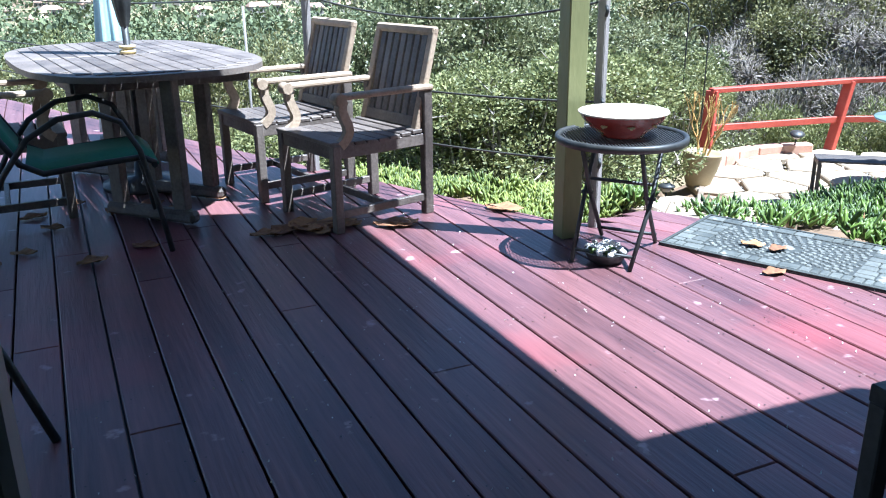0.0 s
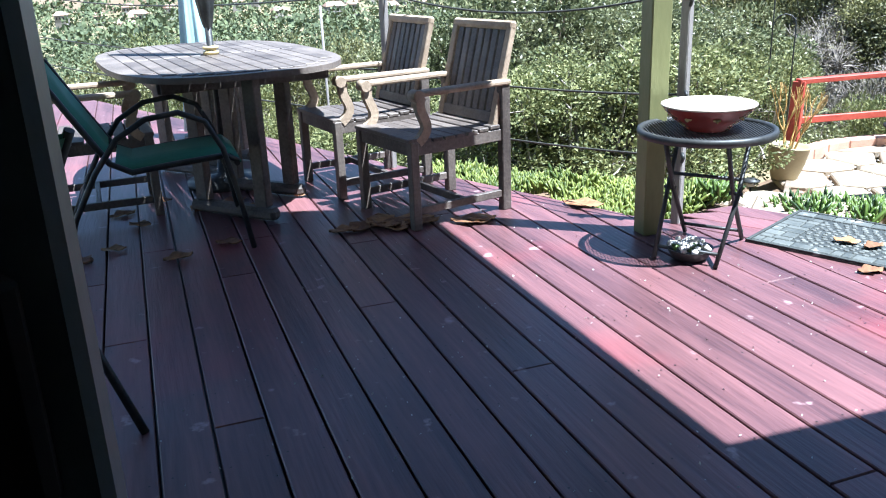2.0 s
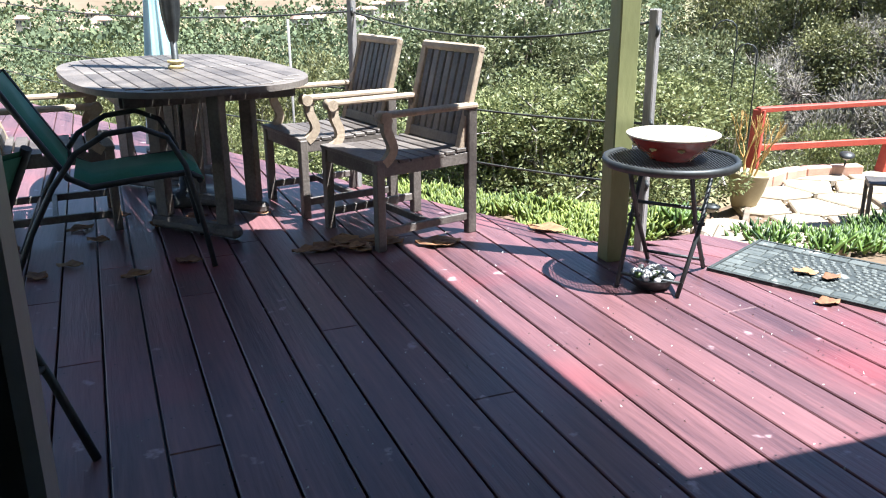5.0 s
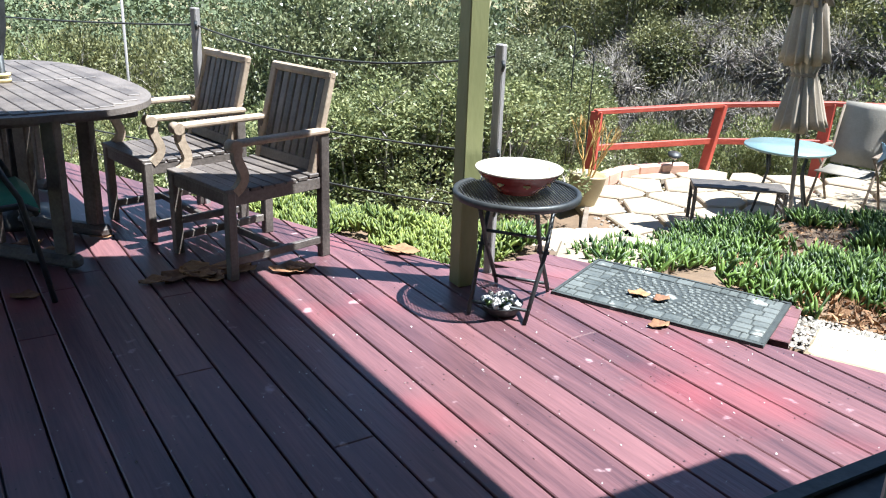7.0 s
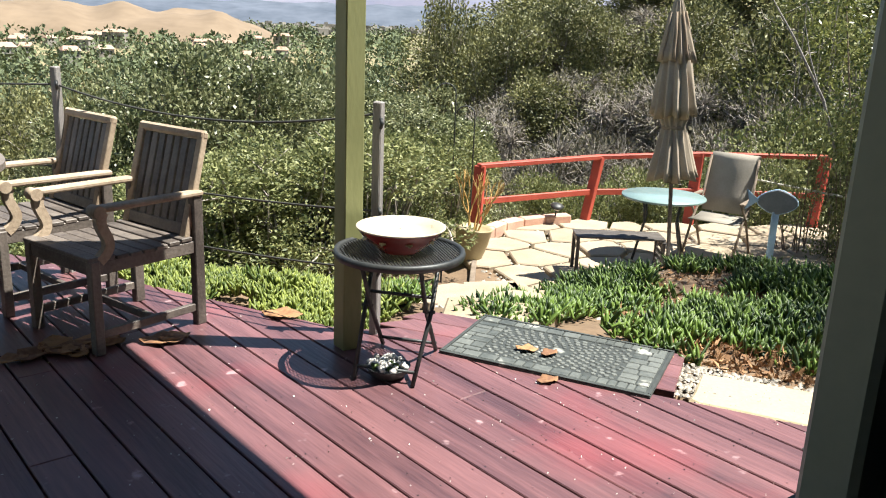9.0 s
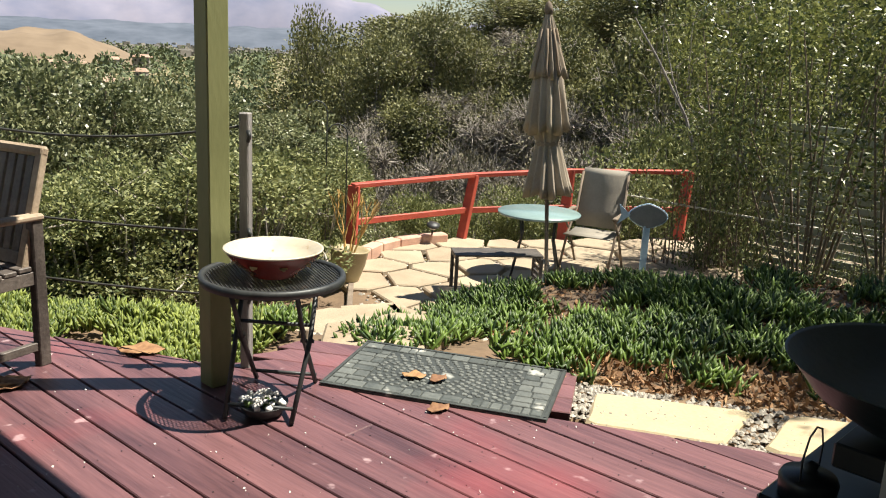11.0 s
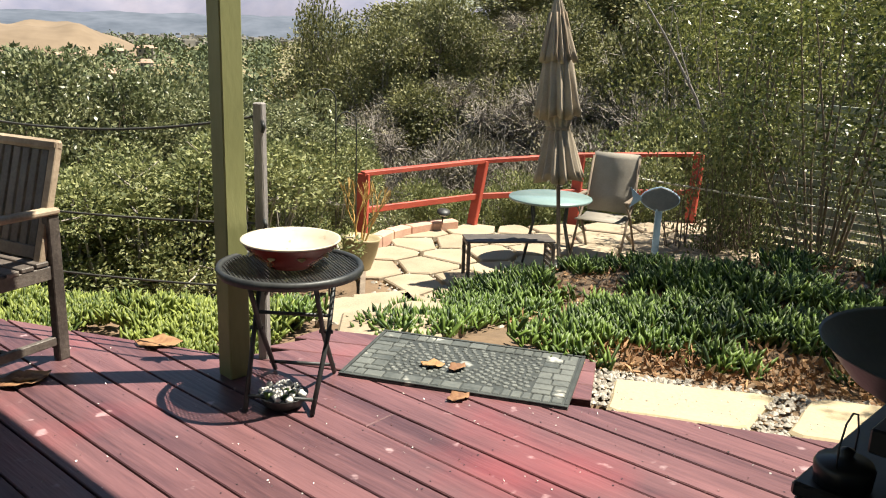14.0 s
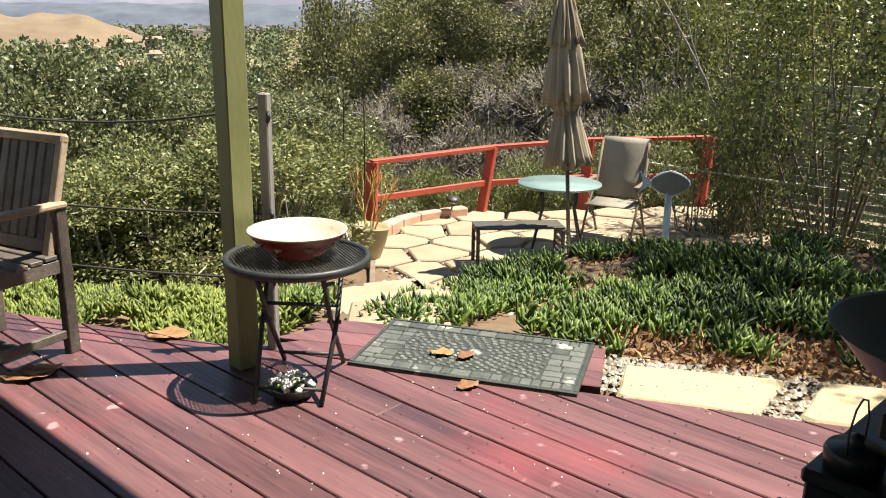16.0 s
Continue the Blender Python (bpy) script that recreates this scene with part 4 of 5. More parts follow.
part("handle", Build().tube([(-0.045, 0, 0.03), (-0.05, 0, 0.09), (-0.03, 0, 0.13), (0, 0, 0.142), (0.03, 0, 0.13), (0.05, 0, 0.09), (0.045, 0, 0.03)], 0.002, 5), IRON, la)

# ---- patio ----
PZ = -0.95
cells = []
prng = random.Random(11)
for j in range(-1, 13):
    for i in range(-1, 14):
        cells.append((0.55 + 0.56 * i + prng.uniform(-0.17, 0.17) + 0.28 * (j % 2), 4.35 + 0.50 * j + prng.uniform(-0.15, 0.15)))


def cell(c, others):
    """The region nearest to one centre, cut from a square."""
    poly = [Vector((c[0] + dx, c[1] + dy)) for dx, dy in ((-0.6, -0.6), (0.6, -0.6), (0.6, 0.6), (-0.6, 0.6))]
    for o in others:
        d = Vector((o[0] - c[0], o[1] - c[1]))
        if d.length < 1e-6 or d.length > 1.5:
            continue
        mid, out = (Vector(c) + Vector(o)) / 2, []
        for i in range(len(poly)):
            p, q = poly[i], poly[(i + 1) % len(poly)]
            a, b2 = (p - mid).dot(d), (q - mid).dot(d)
            if a <= 0:
                out.append(p)
            if a * b2 < 0:
                out.append(p + (q - p) * (a / (a - b2)))
        poly = out
        if len(poly) < 3:
            return None
    return poly


patio = thing("patio", T(0, 0, 0), "sunlit terrace of pale irregular flagstones", "patio", "", "structure")
for c in cells:
    if patio_edge(*c) > -0.05 or c[1] - deck_y(c[0]) < 0.5 or c[1] < (7.35 + 0.36 * (c[0] - 2.2) if c[0] > 1.8 else 4.2 + 2.35 * (c[0] - 0.88)) - 0.75 or c[1] > 10:
        continue
    poly = cell(c, cells)
    if not poly or len(poly) < 3:
        continue
    o = [tuple(q) for q in inset([tuple(q) for q in poly], 0.026)]
    zs = max(ground(*c), PZ) if c[1] < 7.4 else PZ
    part("flagstone", Build().prism(o, zs - 0.03, zs + (0.06 if c[1] < 7.4 else 0.03) + prng.uniform(0, 0.012), edge=0.012), STONE, patio)
# gravel and litter between the stones
def pebbles(name, spots, size, mat, label, seed):
    r2 = random.Random(seed)
    b = Build()
    base = [(1, 0, 0), (0.3, 0.95, 0), (-0.8, 0.6, 0), (-0.8, -0.6, 0), (0.3, -0.95, 0), (0, 0, 0.7), (0, 0, -0.5)]
    faces = [(0, 1, 5), (1, 2, 5), (2, 3, 5), (3, 4, 5), (4, 0, 5)]
    for x, y, z in spots:
        q = size * r2.uniform(0.5, 1.4)
        m = T(x, y, z) @ Rz(r2.uniform(0, 360)) @ Rx(r2.uniform(-25, 25)) @ Matrix.Diagonal((q, q * r2.uniform(0.6, 1), q, 1))
        b.add(base, faces, m)
    return alone(name, b, mat, label, "gravel", "stuff")


spots = []
while len(spots) < 2600:
    x, y = prng.uniform(0.6, 5.5), prng.uniform(4.6, 10.1)
    if patio_edge(x, y) < -0.05 and y > deck_y(x) + 0.5:
        spots.append((x, y, (max(ground(x, y), PZ) if y < 7.4 else PZ) + 0.012))
pebbles("patio_gravel", spots, 0.022, GRAVEL, "small grey gravel between the flagstones", 3)
spots = []
while len(spots) < 2600:
    f, g = prng.random(), prng.random()
    x = 1.70 + 1.9 * f
    y = deck_y(x) + 0.02 + 0.52 * g
    if (x - 1.9) ** 2 + (y - 3.45) ** 2 < 0.1 or prng.random() < 0.55:
        spots.append((x, y, ground(x, y) + 0.03 + prng.uniform(0, 0.012)))
pebbles("path_gravel", spots, 0.014, GRAVEL, "pale grey pebbles beside the deck", 4)
# smooth pavers along the deck
path = thing("path", T(0, 0, 0), "cream stone pavers set along the deck", "path", "", "structure")
for quad in (((1.73, 3.27), (2.16, 3.02), (2.47, 3.27), (1.90, 3.54)), ((2.29, 2.96), (2.95, 2.60), (3.2, 2.92), (2.60, 3.22)), ((3.02, 2.6), (3.8, 2.2), (4.0, 2.6), (3.27, 2.93))):
    o = []
    for i in range(4):
        p, q = Vector(quad[i]), Vector(quad[(i + 1) % 4])
        for f in (0.08, 0.35, 0.65, 0.92):
            w = p.lerp(q, f)
            o.append((w.x + 0.012 * noise.noise((w.x * 9, w.y * 9, 0)), w.y + 0.012 * noise.noise((w.x * 9, w.y * 9, 5))))
    part("paver", Build().prism(o, -0.09, -0.02, edge=0.012), PAVER, path)
# block edging at the terrace's rim
rimw = thing("patio_edging", T(0, 0, 0), "low row of pink concrete blocks round the terrace", "edging", "", "structure")
rim_path = [(1.58, 8.35), (1.63, 8.7), (1.72, 9.05), (1.86, 9.35), (2.05, 9.6), (2.3, 9.8), (2.6, 9.96), (2.95, 10.05)]
for (x0, y0), (x1, y1) in zip(rim_path, rim_path[1:]):
    d = Vector((x1 - x0, y1 - y0))
    part("block", Build().box((d.length - 0.012, 0.15, 0.15), T((x0 + x1) / 2, (y0 + y1) / 2, PZ + 0.055) @ Rz(math.degrees(math.atan2(d.y, d.x)) + prng.uniform(-2, 2)), 0.015), BRICK, rimw)
timber = [(0.78, 4.55), (1.0, 5.5), (1.22, 6.5), (1.42, 7.4), (1.55, 8.2)]
for p, q in zip(timber, timber[1:]):
    d = Vector((q[0] - p[0], q[1] - p[1]))
    zz = [max(ground(x + 0.1, y), PZ) for x, y in (p, q)]
    m = T((p[0] + q[0]) / 2, (p[1] + q[1]) / 2, sum(zz) / 2 + 0.02) @ Rz(math.degrees(math.atan2(d.y, d.x))) @ Ry(-math.degrees(math.atan2(zz[1] - zz[0], d.length)))
    part("timber", Build().box((d.length, 0.05, 0.09), m, 0.006), BARK, rimw)

# ---- red railing ----
rail = thing("railing", T(0, 0, 0), "red-painted wooden railing with leaning posts", "railing")
RP = [(1.72, 9.55), (3.13, 10.15), (4.50, 10.2), (6.0, 9.98)]
tops = []
for i, (x, y) in enumerate(RP):
    c = Vector((3.4, 7.5))
    o = (Vector((x, y)) - c).normalized()
    tx, ty, tz = x + (0.05, 0.20, 0.10, 0.12)[i], y + o.y * 0.12, PZ + (0.76, 0.80, 0.86, 0.90)[i]
    tops.append(Vector((tx, ty, tz)))
    foot = Vector((x, y, PZ - 0.25))
    d = Vector((tx, ty, tz)) - foot
    q = d.to_track_quat("Z", "Y").to_matrix().to_4x4()
    part("post", Build().box((0.13, 0.06, d.length), Matrix.Translation(foot + d / 2) @ q, 0.006), RED_PAINT, rail)
for i in range(3):
    for z, h in ((0.0, 0.075), (-0.42, 0.07)):
        f = (0.79 + z) / 0.79
        p0 = tops[i].lerp(Vector((*RP[i], PZ)), 1 - f)
        p1 = tops[i + 1].lerp(Vector((*RP[i + 1], PZ)), 1 - f)
        d = p1 - p0
        m = Matrix.Translation((p0 + p1) / 2) @ d.to_track_quat("X", "Z").to_matrix().to_4x4()
        part("rail", Build().box((d.length + 0.04, 0.10 if z == 0 else 0.04, h if z else 0.05), m, 0.006), RED_PAINT, rail)

# ---- patio furniture ----
bench = thing("slatted_bench", T(2.90, 7.93, PZ + 0.03) @ Rz(-6) @ Matrix.Scale(0.90, 4), "low dark slatted bench on the flagstones", "bench")
for i in range(5):
    part("slat", Build().box((0.94, 0.062, 0.02), T(0, -0.13 + 0.068 * i, 0.425), 0.003), DARK_WOOD, bench)
for sx in (-0.45, 0.45):
    part("end_rail", Build().box((0.03, 0.33, 0.04), T(sx, 0, 0.395), 0.003), DARK_WOOD, bench)
    for sy in (-0.15, 0.15):
        part("leg", Build().box((0.035, 0.035, 0.40), T(sx, sy, 0.2), 0.003), DARK_WOOD, bench)
for i in range(5):
    part("side_slat", Build().box((0.015, 0.28, 0.035), T(0.45, 0, 0.08 + 0.065 * i), 0.002), DARK_WOOD, bench)
pa = thing("patio_umbrella", T(3.335, 7.68, PZ + 0.02) @ Ry(-4.2) @ Matrix.Diagonal((0.91, 0.91, 1, 1)), "closed beige striped patio umbrella", "umbrella")
part("pole", Build().tube([(0, 0, 0.0), (0, 0, 2.62)], 0.02, 10), DARK_WOOD, pa)


def canopy(profile, k, seed, mat, name, deep=0.26):
    """A hanging tier of pleated canvas; the pleats are pointed and deepen towards the hem."""
    r3 = random.Random(seed)
    ph, jig = r3.uniform(0, 6), [r3.uniform(0.6, 1.4) for _ in range(k)]
    z0, z1 = profile[0][1], min(z for r, z in profile)

    def pleat(a, z):
        f = (z0 - z) / (z0 - z1)
        turn = (a + ph) / math.tau * k
        return 1 + deep * (0.35 + 0.65 * f) * jig[int(turn) % k] * (1 - 2 * abs(2 * (turn % 1.0) - 1) ** 0.8) + 0.03 * math.sin(17 * a + 9 * z)

    sheet = Build().lathe(profile, None, 144, pleat)
    for i, (x, y, z) in enumerate(sheet.v):
        if z < z1 + 0.03:
            sheet.v[i] = (x, y, z + 0.018 * math.sin(5 * math.atan2(y, x) + ph))
    return part(name, sheet, mat, pa)


canopy([(0.03, 2.60), (0.065, 2.48), (0.10, 2.30), (0.135, 2.15), (0.155, 2.06), (0.13, 2.07)], 11, 1, CANVAS, "canopy_upper")
canopy([(0.09, 2.20), (0.14, 2.04), (0.165, 1.85), (0.185, 1.68), (0.20, 1.58), (0.165, 1.59)], 12, 2, CANVAS, "canopy_middle")
canopy([(0.12, 1.66), (0.135, 1.56), (0.105, 1.48), (0.125, 1.42), (0.165, 1.25), (0.20, 1.10), (0.225, 1.01), (0.19, 1.02)], 13, 3, CANVAS, "canopy_lower", 0.2)
for i in range(8):
    a = math.tau * i / 8 + 0.3
    run = [(r * 1.16 * math.cos(a + w), r * 1.16 * math.sin(a + w), z) for r, z, w in ((0.065, 2.48, 0), (0.10, 2.30, 0.05), (0.135, 2.15, 0.0), (0.152, 2.075, 0.06))]
    part("stripe", Build().tube(run, 0.011, 6), STRIPE, pa, "brown stripe")
part("finial", Build().lathe([(0.0, 2.59), (0.035, 2.60), (0.045, 2.64), (0.03, 2.69), (0.0, 2.72)], None, 16), BARK, pa)
part("tie", Build().lathe([(0.112, 1.46), (0.122, 1.48), (0.112, 1.50)], None, 24), STRIPE, pa)
part("base", Build().lathe([(0, 0.0), (0.36, 0.0), (0.36, 0.04), (0.24, 0.13), (0.05, 0.12), (0.04, 0.2), (0, 0.2)], None, 28, lambda a, z: 1 + 0.05 * math.sin(5 * a)), WHITE, pa, "white stone base")
gt = thing("round_table", T(3.50, 8.45, PZ + 0.06), "round pale green patio table on dark legs", "table")
part("top", Build().lathe([(0, 0.62), (0.41, 0.62), (0.425, 0.635), (0.42, 0.648), (0.0, 0.65)], None, 48), GLASS_TOP, gt)
for k in range(4):
    a = math.tau * k / 4 + 0.4
    part("leg", Build().tube([(0.34 * math.cos(a), 0.34 * math.sin(a), 0), (0.22 * math.cos(a), 0.22 * math.sin(a), 0.4), (0.26 * math.cos(a), 0.26 * math.sin(a), 0.62)], 0.013, 8), IRON, gt)
fc = thing("patio_chair", T(4.19, 8.62, PZ + 0.03) @ Rz(-40), "folding patio chair with taupe sling fabric", "chair")
for s in (-1, 1):
    part("side_frame", Build().tube([(s * 0.26, -0.3, 0.0), (s * 0.26, -0.05, 0.40), (s * 0.26, 0.22, 0.62), (s * 0.25, 0.33, 1.02)], 0.013, 8), BARK, fc)
    part("leg", Build().tube([(s * 0.27, 0.34, 0.0), (s * 0.27, 0.05, 0.40), (s * 0.27, -0.22, 0.62)], 0.013, 8), BARK, fc)
    part("arm", Build().box((0.05, 0.46, 0.025), T(s * 0.28, -0.02, 0.63), 0.006), BARK, fc)
for name, run in (("seat", [(-0.25, 0.42), (0.0, 0.40), (0.2, 0.42)]), ("backrest", [(0.2, 0.44), (0.25, 0.62), (0.30, 0.85), (0.33, 1.0), (0.36, 1.06), (0.40, 1.04), (0.41, 0.95)])):
    sl = Build()
    for y, z in run:
        sl.v += [(-0.25, y, z), (0.25, y, z)]
    for i in range(len(run) - 1):
        sl.f.append((2 * i, 2 * i + 1, 2 * i + 3, 2 * i + 2))
        sl.s.append(True)
    ob = part(name, sl, SLING, fc)
    ob.modifiers.new("thick", "SOLIDIFY").thickness = 0.012
fi = thing("fish_stake", T(4.47, 7.98, -0.79), "slate-grey fish shape on a pale blue stake", "ornament")
part("stake", Build().box((0.07, 0.02, 0.5), T(0, 0, 0.25), 0.003), FISH_BLUE, fi)
fish = [(0.185 * math.cos(a), 0.12 * math.sin(a) * (1 - 0.25 * abs(math.cos(a)))) for a in [math.tau * i / 28 for i in range(28)]]
part("fish", Build().prism(fish, -0.012, 0.012, T(0, -0.005, 0.6) @ Rz(-25) @ Rx(90), 0.004), FISH_GREY, fi)
part("fish_rim", Build().tube([(0.187 * math.cos(math.tau * i / 28), 0.0, 0.122 * math.sin(math.tau * i / 28) * (1 - 0.25 * abs(math.cos(math.tau * i / 28)))) for i in range(29)], 0.008, 6), FISH_BLUE, fi, at=T(0, -0.005, 0.6) @ Rz(-25))
part("tail", Build().prism([(-0.17, 0.0), (-0.29, 0.10), (-0.26, 0.0), (-0.29, -0.10)][::-1], -0.012, 0.012, T(0, -0.005, 0.6) @ Rz(-25) @ Rx(90), 0.002), FISH_BLUE, fi)

# ---- pot and pencil plant ----
pot = thing("plant_pot", T(1.53, 8.40, PZ + 0.02) @ Ry(5) @ Matrix.Scale(0.86, 4), "ochre glazed pot with a spiky orange succulent", "plant")
part("pot", Build().lathe([(0, 0), (0.12, 0.0), (0.14, 0.03), (0.19, 0.2), (0.215, 0.36), (0.225, 0.38), (0.21, 0.39), (0.195, 0.36), (0.0, 0.34)], None, 36), POT, pot)
sticks = Build()


def stick(p, d, r, n):
    q = p + d
    sticks.tube([p, p + d * 0.5 + Vector((rng.uniform(-1, 1), rng.uniform(-1, 1), 0)) * d.length * 0.06, q], [r, r * 0.9, r * 0.75], 5, False)
    if n:
        for _ in range(rng.choice((1, 2, 2, 3))):
            e = (d.normalized() + Vector((rng.uniform(-0.5, 0.5), rng.uniform(-0.5, 0.5), rng.uniform(0.1, 0.6)))).normalized()
            stick(q, e * d.length * rng.uniform(0.7, 0.95), r * 0.78, n - 1)


for i in range(5):
    a = math.tau * i / 5
    stick(Vector((0.05 * math.cos(a), 0.05 * math.sin(a), 0.33)), Vector((0.05 * math.cos(a), 0.05 * math.sin(a), 0.19)), 0.012, 4)
part("succulent", sticks, PENCIL, pot, "spiky orange pencil stems")

# ---- small solar lamps ----
def path_lamp(x, y, z, tilt=0, label="small dark solar path lamp among the plants"):
    l = thing("path_lamp", T(x, y, z) @ Rx(tilt), label, "lamp", "path lamps")
    part("stake", Build().tube([(0, 0, -0.1), (0, 0, 0.12)], 0.009, 6), IRON, l)
    part("lens", Build().lathe([(0.0, 0.12), (0.035, 0.12), (0.05, 0.165), (0.0, 0.165)], None, 20), LENS, l)
    part("cap", Build().lathe([(0.0, 0.165), (0.078, 0.163), (0.08, 0.172), (0.045, 0.19), (0.0, 0.197)], None, 24), IRON, l)


path_lamp(2.02, 4.9, -0.37)
path_lamp(3.40, 5.0, -0.34, 14)
path_lamp(1.18, 7.75, -0.95)
path_lamp(2.75, 9.95, -0.85, 20)
# a paper-pale stone and a spade-like stake near the fence
for x, y, h, bend in ((1.42, 9.3, 1.75, 0.22), (1.62, 9.2, 1.45, 0.2)):
    hk = thing("shepherd_hook", T(x, y, ground(x, y)), "thin dark metal garden hook", "hook", "garden hooks")
    part("rod", Build().tube([(0, 0, 0), (0, 0, h)] + [(-bend * 0.5 * (1 - math.cos(a)), 0, h + bend * 0.5 * math.sin(a)) for a in (0.5, 1.0, 1.57, 2.1, 2.6, 3.0)], 0.007, 6), IRON, hk)

# ---- ice plants ----
def fingers(name, spots, mat, label, seed, height=0.105, category="ground cover"):
    """Upright three-sided succulent leaves in tufts, one mesh."""
    r4 = np.random.default_rng(seed)
    c = np.repeat(np.asarray(spots, float), 7, axis=0)
    n = len(c)
    c[:, :2] += r4.normal(size=(n, 2)) * 0.028
    d = r4.normal(size=(n, 3)) * np.array([0.6, 0.6, 0.15]) + np.array([0, 0, 1.0])
    d /= np.linalg.norm(d, axis=1)[:, None]
    tall = np.repeat(r4.uniform(0.6, 1.35, (len(spots), 1)), 7, axis=0)
    h = height * tall * r4.uniform(0.6, 1.2, (n, 1))
    w = 0.0088 * r4.uniform(0.8, 1.3, (n, 1))
    s = np.cross(d, r4.normal(size=(n, 3)))
    s /= np.linalg.norm(s, axis=1)[:, None]
    t = np.cross(d, s)
    v = np.empty((n, 7, 3))
    for k in range(3):
        a = math.tau * k / 3
        o = s * math.cos(a) + t * math.sin(a)
        v[:, k] = c + o * w * 0.8
        v[:, 3 + k] = c + d * h * 0.74 + o * w * 1.1
    v[:, 6] = c + d * h
    faces = np.array([(0, 1, 4), (0, 4, 3), (1, 2, 5), (1, 5, 4), (2, 0, 3), (2, 3, 5), (3, 4, 6), (4, 5, 6), (5, 3, 6)], np.int32)
    idx = (np.arange(n, dtype=np.int32)[:, None, None] * 7 + faces[None]).ravel()
    me = bpy.data.meshes.new(name)
    me.vertices.add(7 * n)
    me.vertices.foreach_set("co", v.ravel())
    me.loops.add(len(idx))
    me.loops.foreach_set("vertex_index", idx)
    me.polygons.add(len(idx) // 3)
    me.polygons.foreach_set("loop_start", np.arange(0, len(idx), 3, dtype=np.int32))
    me.materials.append(mat)
    me.update(calc_edges=True)
    return tagged(new(name, me), label, category, "", "stuff")


grng = random.Random(21)


def in_bed(x, y):
    """The planted bank to the right, and the strip beyond the fence."""
    s = (y - deck_y(x)) * 0.86
    if x > 0.75:
        start = 0.10 if x < 1.9 else 0.62
        if 0.75 < x < 1.95:
            start = 0.62 - 0.12 * smooth(0.8, 1.9, x)
        lim = 6.88 + 0.36 * (x - 2.2) if x > 1.8 else 4.2 + 2.35 * (x - 0.88)
        return s > start and y < lim
    return s > 0.08 and y < 6.4 - 0.25 * x and x > -2.4


bed, edge_bed = [], []
while len(bed) < 5800:
    x = grng.uniform(0.6, 7.0)
    y = grng.uniform(2.4, 8.6)
    if in_bed(x, y):
        if 0.42 < x < 0.95 and y < 4.45 or noise.noise((x * 2.1, y * 2.1, 9)) + 0.5 * noise.noise((x * 6, y * 6, 3)) < -0.03 and x > 0.9:
            continue
        hid = grng.random() < 0.5 and (y > 6.5 or x > 4.5)
        if not hid:
            bed.append((x, y, ground(x, y) + 0.02 + 0.14 * max(0, noise.noise((x * 1.7, y * 1.7, 2)))))
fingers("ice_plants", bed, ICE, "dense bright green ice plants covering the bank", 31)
# the lime-green strip that falls away from the deck's far edge
strip = []
while len(strip) < 4200:
    x = grng.uniform(-3.2, 1.25)
    y = deck_y(x) + 0.05 + 2.2 * grng.random() ** 1.3
    if patio_edge(x, y) > 0.08 and not (0.42 < x < 0.95 and y < 4.3) and noise.noise((x * 2.6, y * 2.6, 4)) + 0.6 * noise.noise((x * 7, y * 7, 8)) > -0.2:
        strip.append((x, y, ground(x, y) + 0.03 + 0.10 * max(0, noise.noise((x * 1.9, y * 1.9, 6)))))
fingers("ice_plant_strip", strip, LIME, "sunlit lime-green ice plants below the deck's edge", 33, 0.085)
# dry litter among the plants
lit = []
while len(lit) < 12000:
    x = grng.uniform(0.9, 6.0)
    s = grng.uniform(0.55, 3.4) if grng.random() < 0.6 else grng.uniform(0.45, 0.85)
    y = deck_y(x) + s / 0.86
    if x > 1.75:
        lit.append((x, y, ground(x, y) + 0.03 + 0.02 * grng.random()))
tagged(new("leaf_litter", cards("leaf_litter", LITTER, lit, 0.055, 0.018, 0.1, 13)), "dry brown leaf litter at the foot of the plants", "litter", "", "stuff")
# specks of paint flakes and seed husks on the boards
fl = []
for i in range(520):
    x, y = grng.uniform(-0.9, 2.3), grng.uniform(1.6, 4.2)
    if y < deck_y(x) - 0.05:
        fl.append((x, y, 0.004))
tagged(new("seed_husks", cards("seed_husks", WHITE, fl, 0.009, 0.006, 0.0, 14)), "pale seed husks scattered on the deck", "husks", "", "stuff")


# ---- shrubs and trees ----
def crown_points(clumps, count, seed, shell=0.62, reach=1.08):
    r5 = np.random.default_rng(seed)
    c = np.array([p[:3] for p in clumps])
    r = np.array([p[3] for p in clumps])
    w = r ** 2 / (r ** 2).sum()
    pick = r5.choice(len(c), count, p=w)
    u = r5.normal(size=(count, 3))
    u /= np.linalg.norm(u, axis=1)[:, None]
    q = shell + (reach - shell) * r5.random((count, 1)) ** 0.6
    pts = c[pick] + u * r[pick, None] * q * np.array([1, 1, 0.85])
    keep = pts[:, 2] > 0.04
    return pts[keep], u[keep]


def crown_clumps(radius, height, n, seed, low=0.25):
    r6 = random.Random(seed)
    out = []
    for i in range(n):
        a, f = r6.uniform(0, math.tau), r6.random() ** 0.6
        z = height * (low + (0.92 - low) * r6.random())
        taper = math.sqrt(max(0.05, 1 - ((z / height - 0.45) / 0.62) ** 2))
        q = radius * r6.uniform(0.16, 0.30)
        out.append((radius * 0.78 * f * taper * math.cos(a), radius * 0.78 * f * taper * math.sin(a), z, q))
    return out


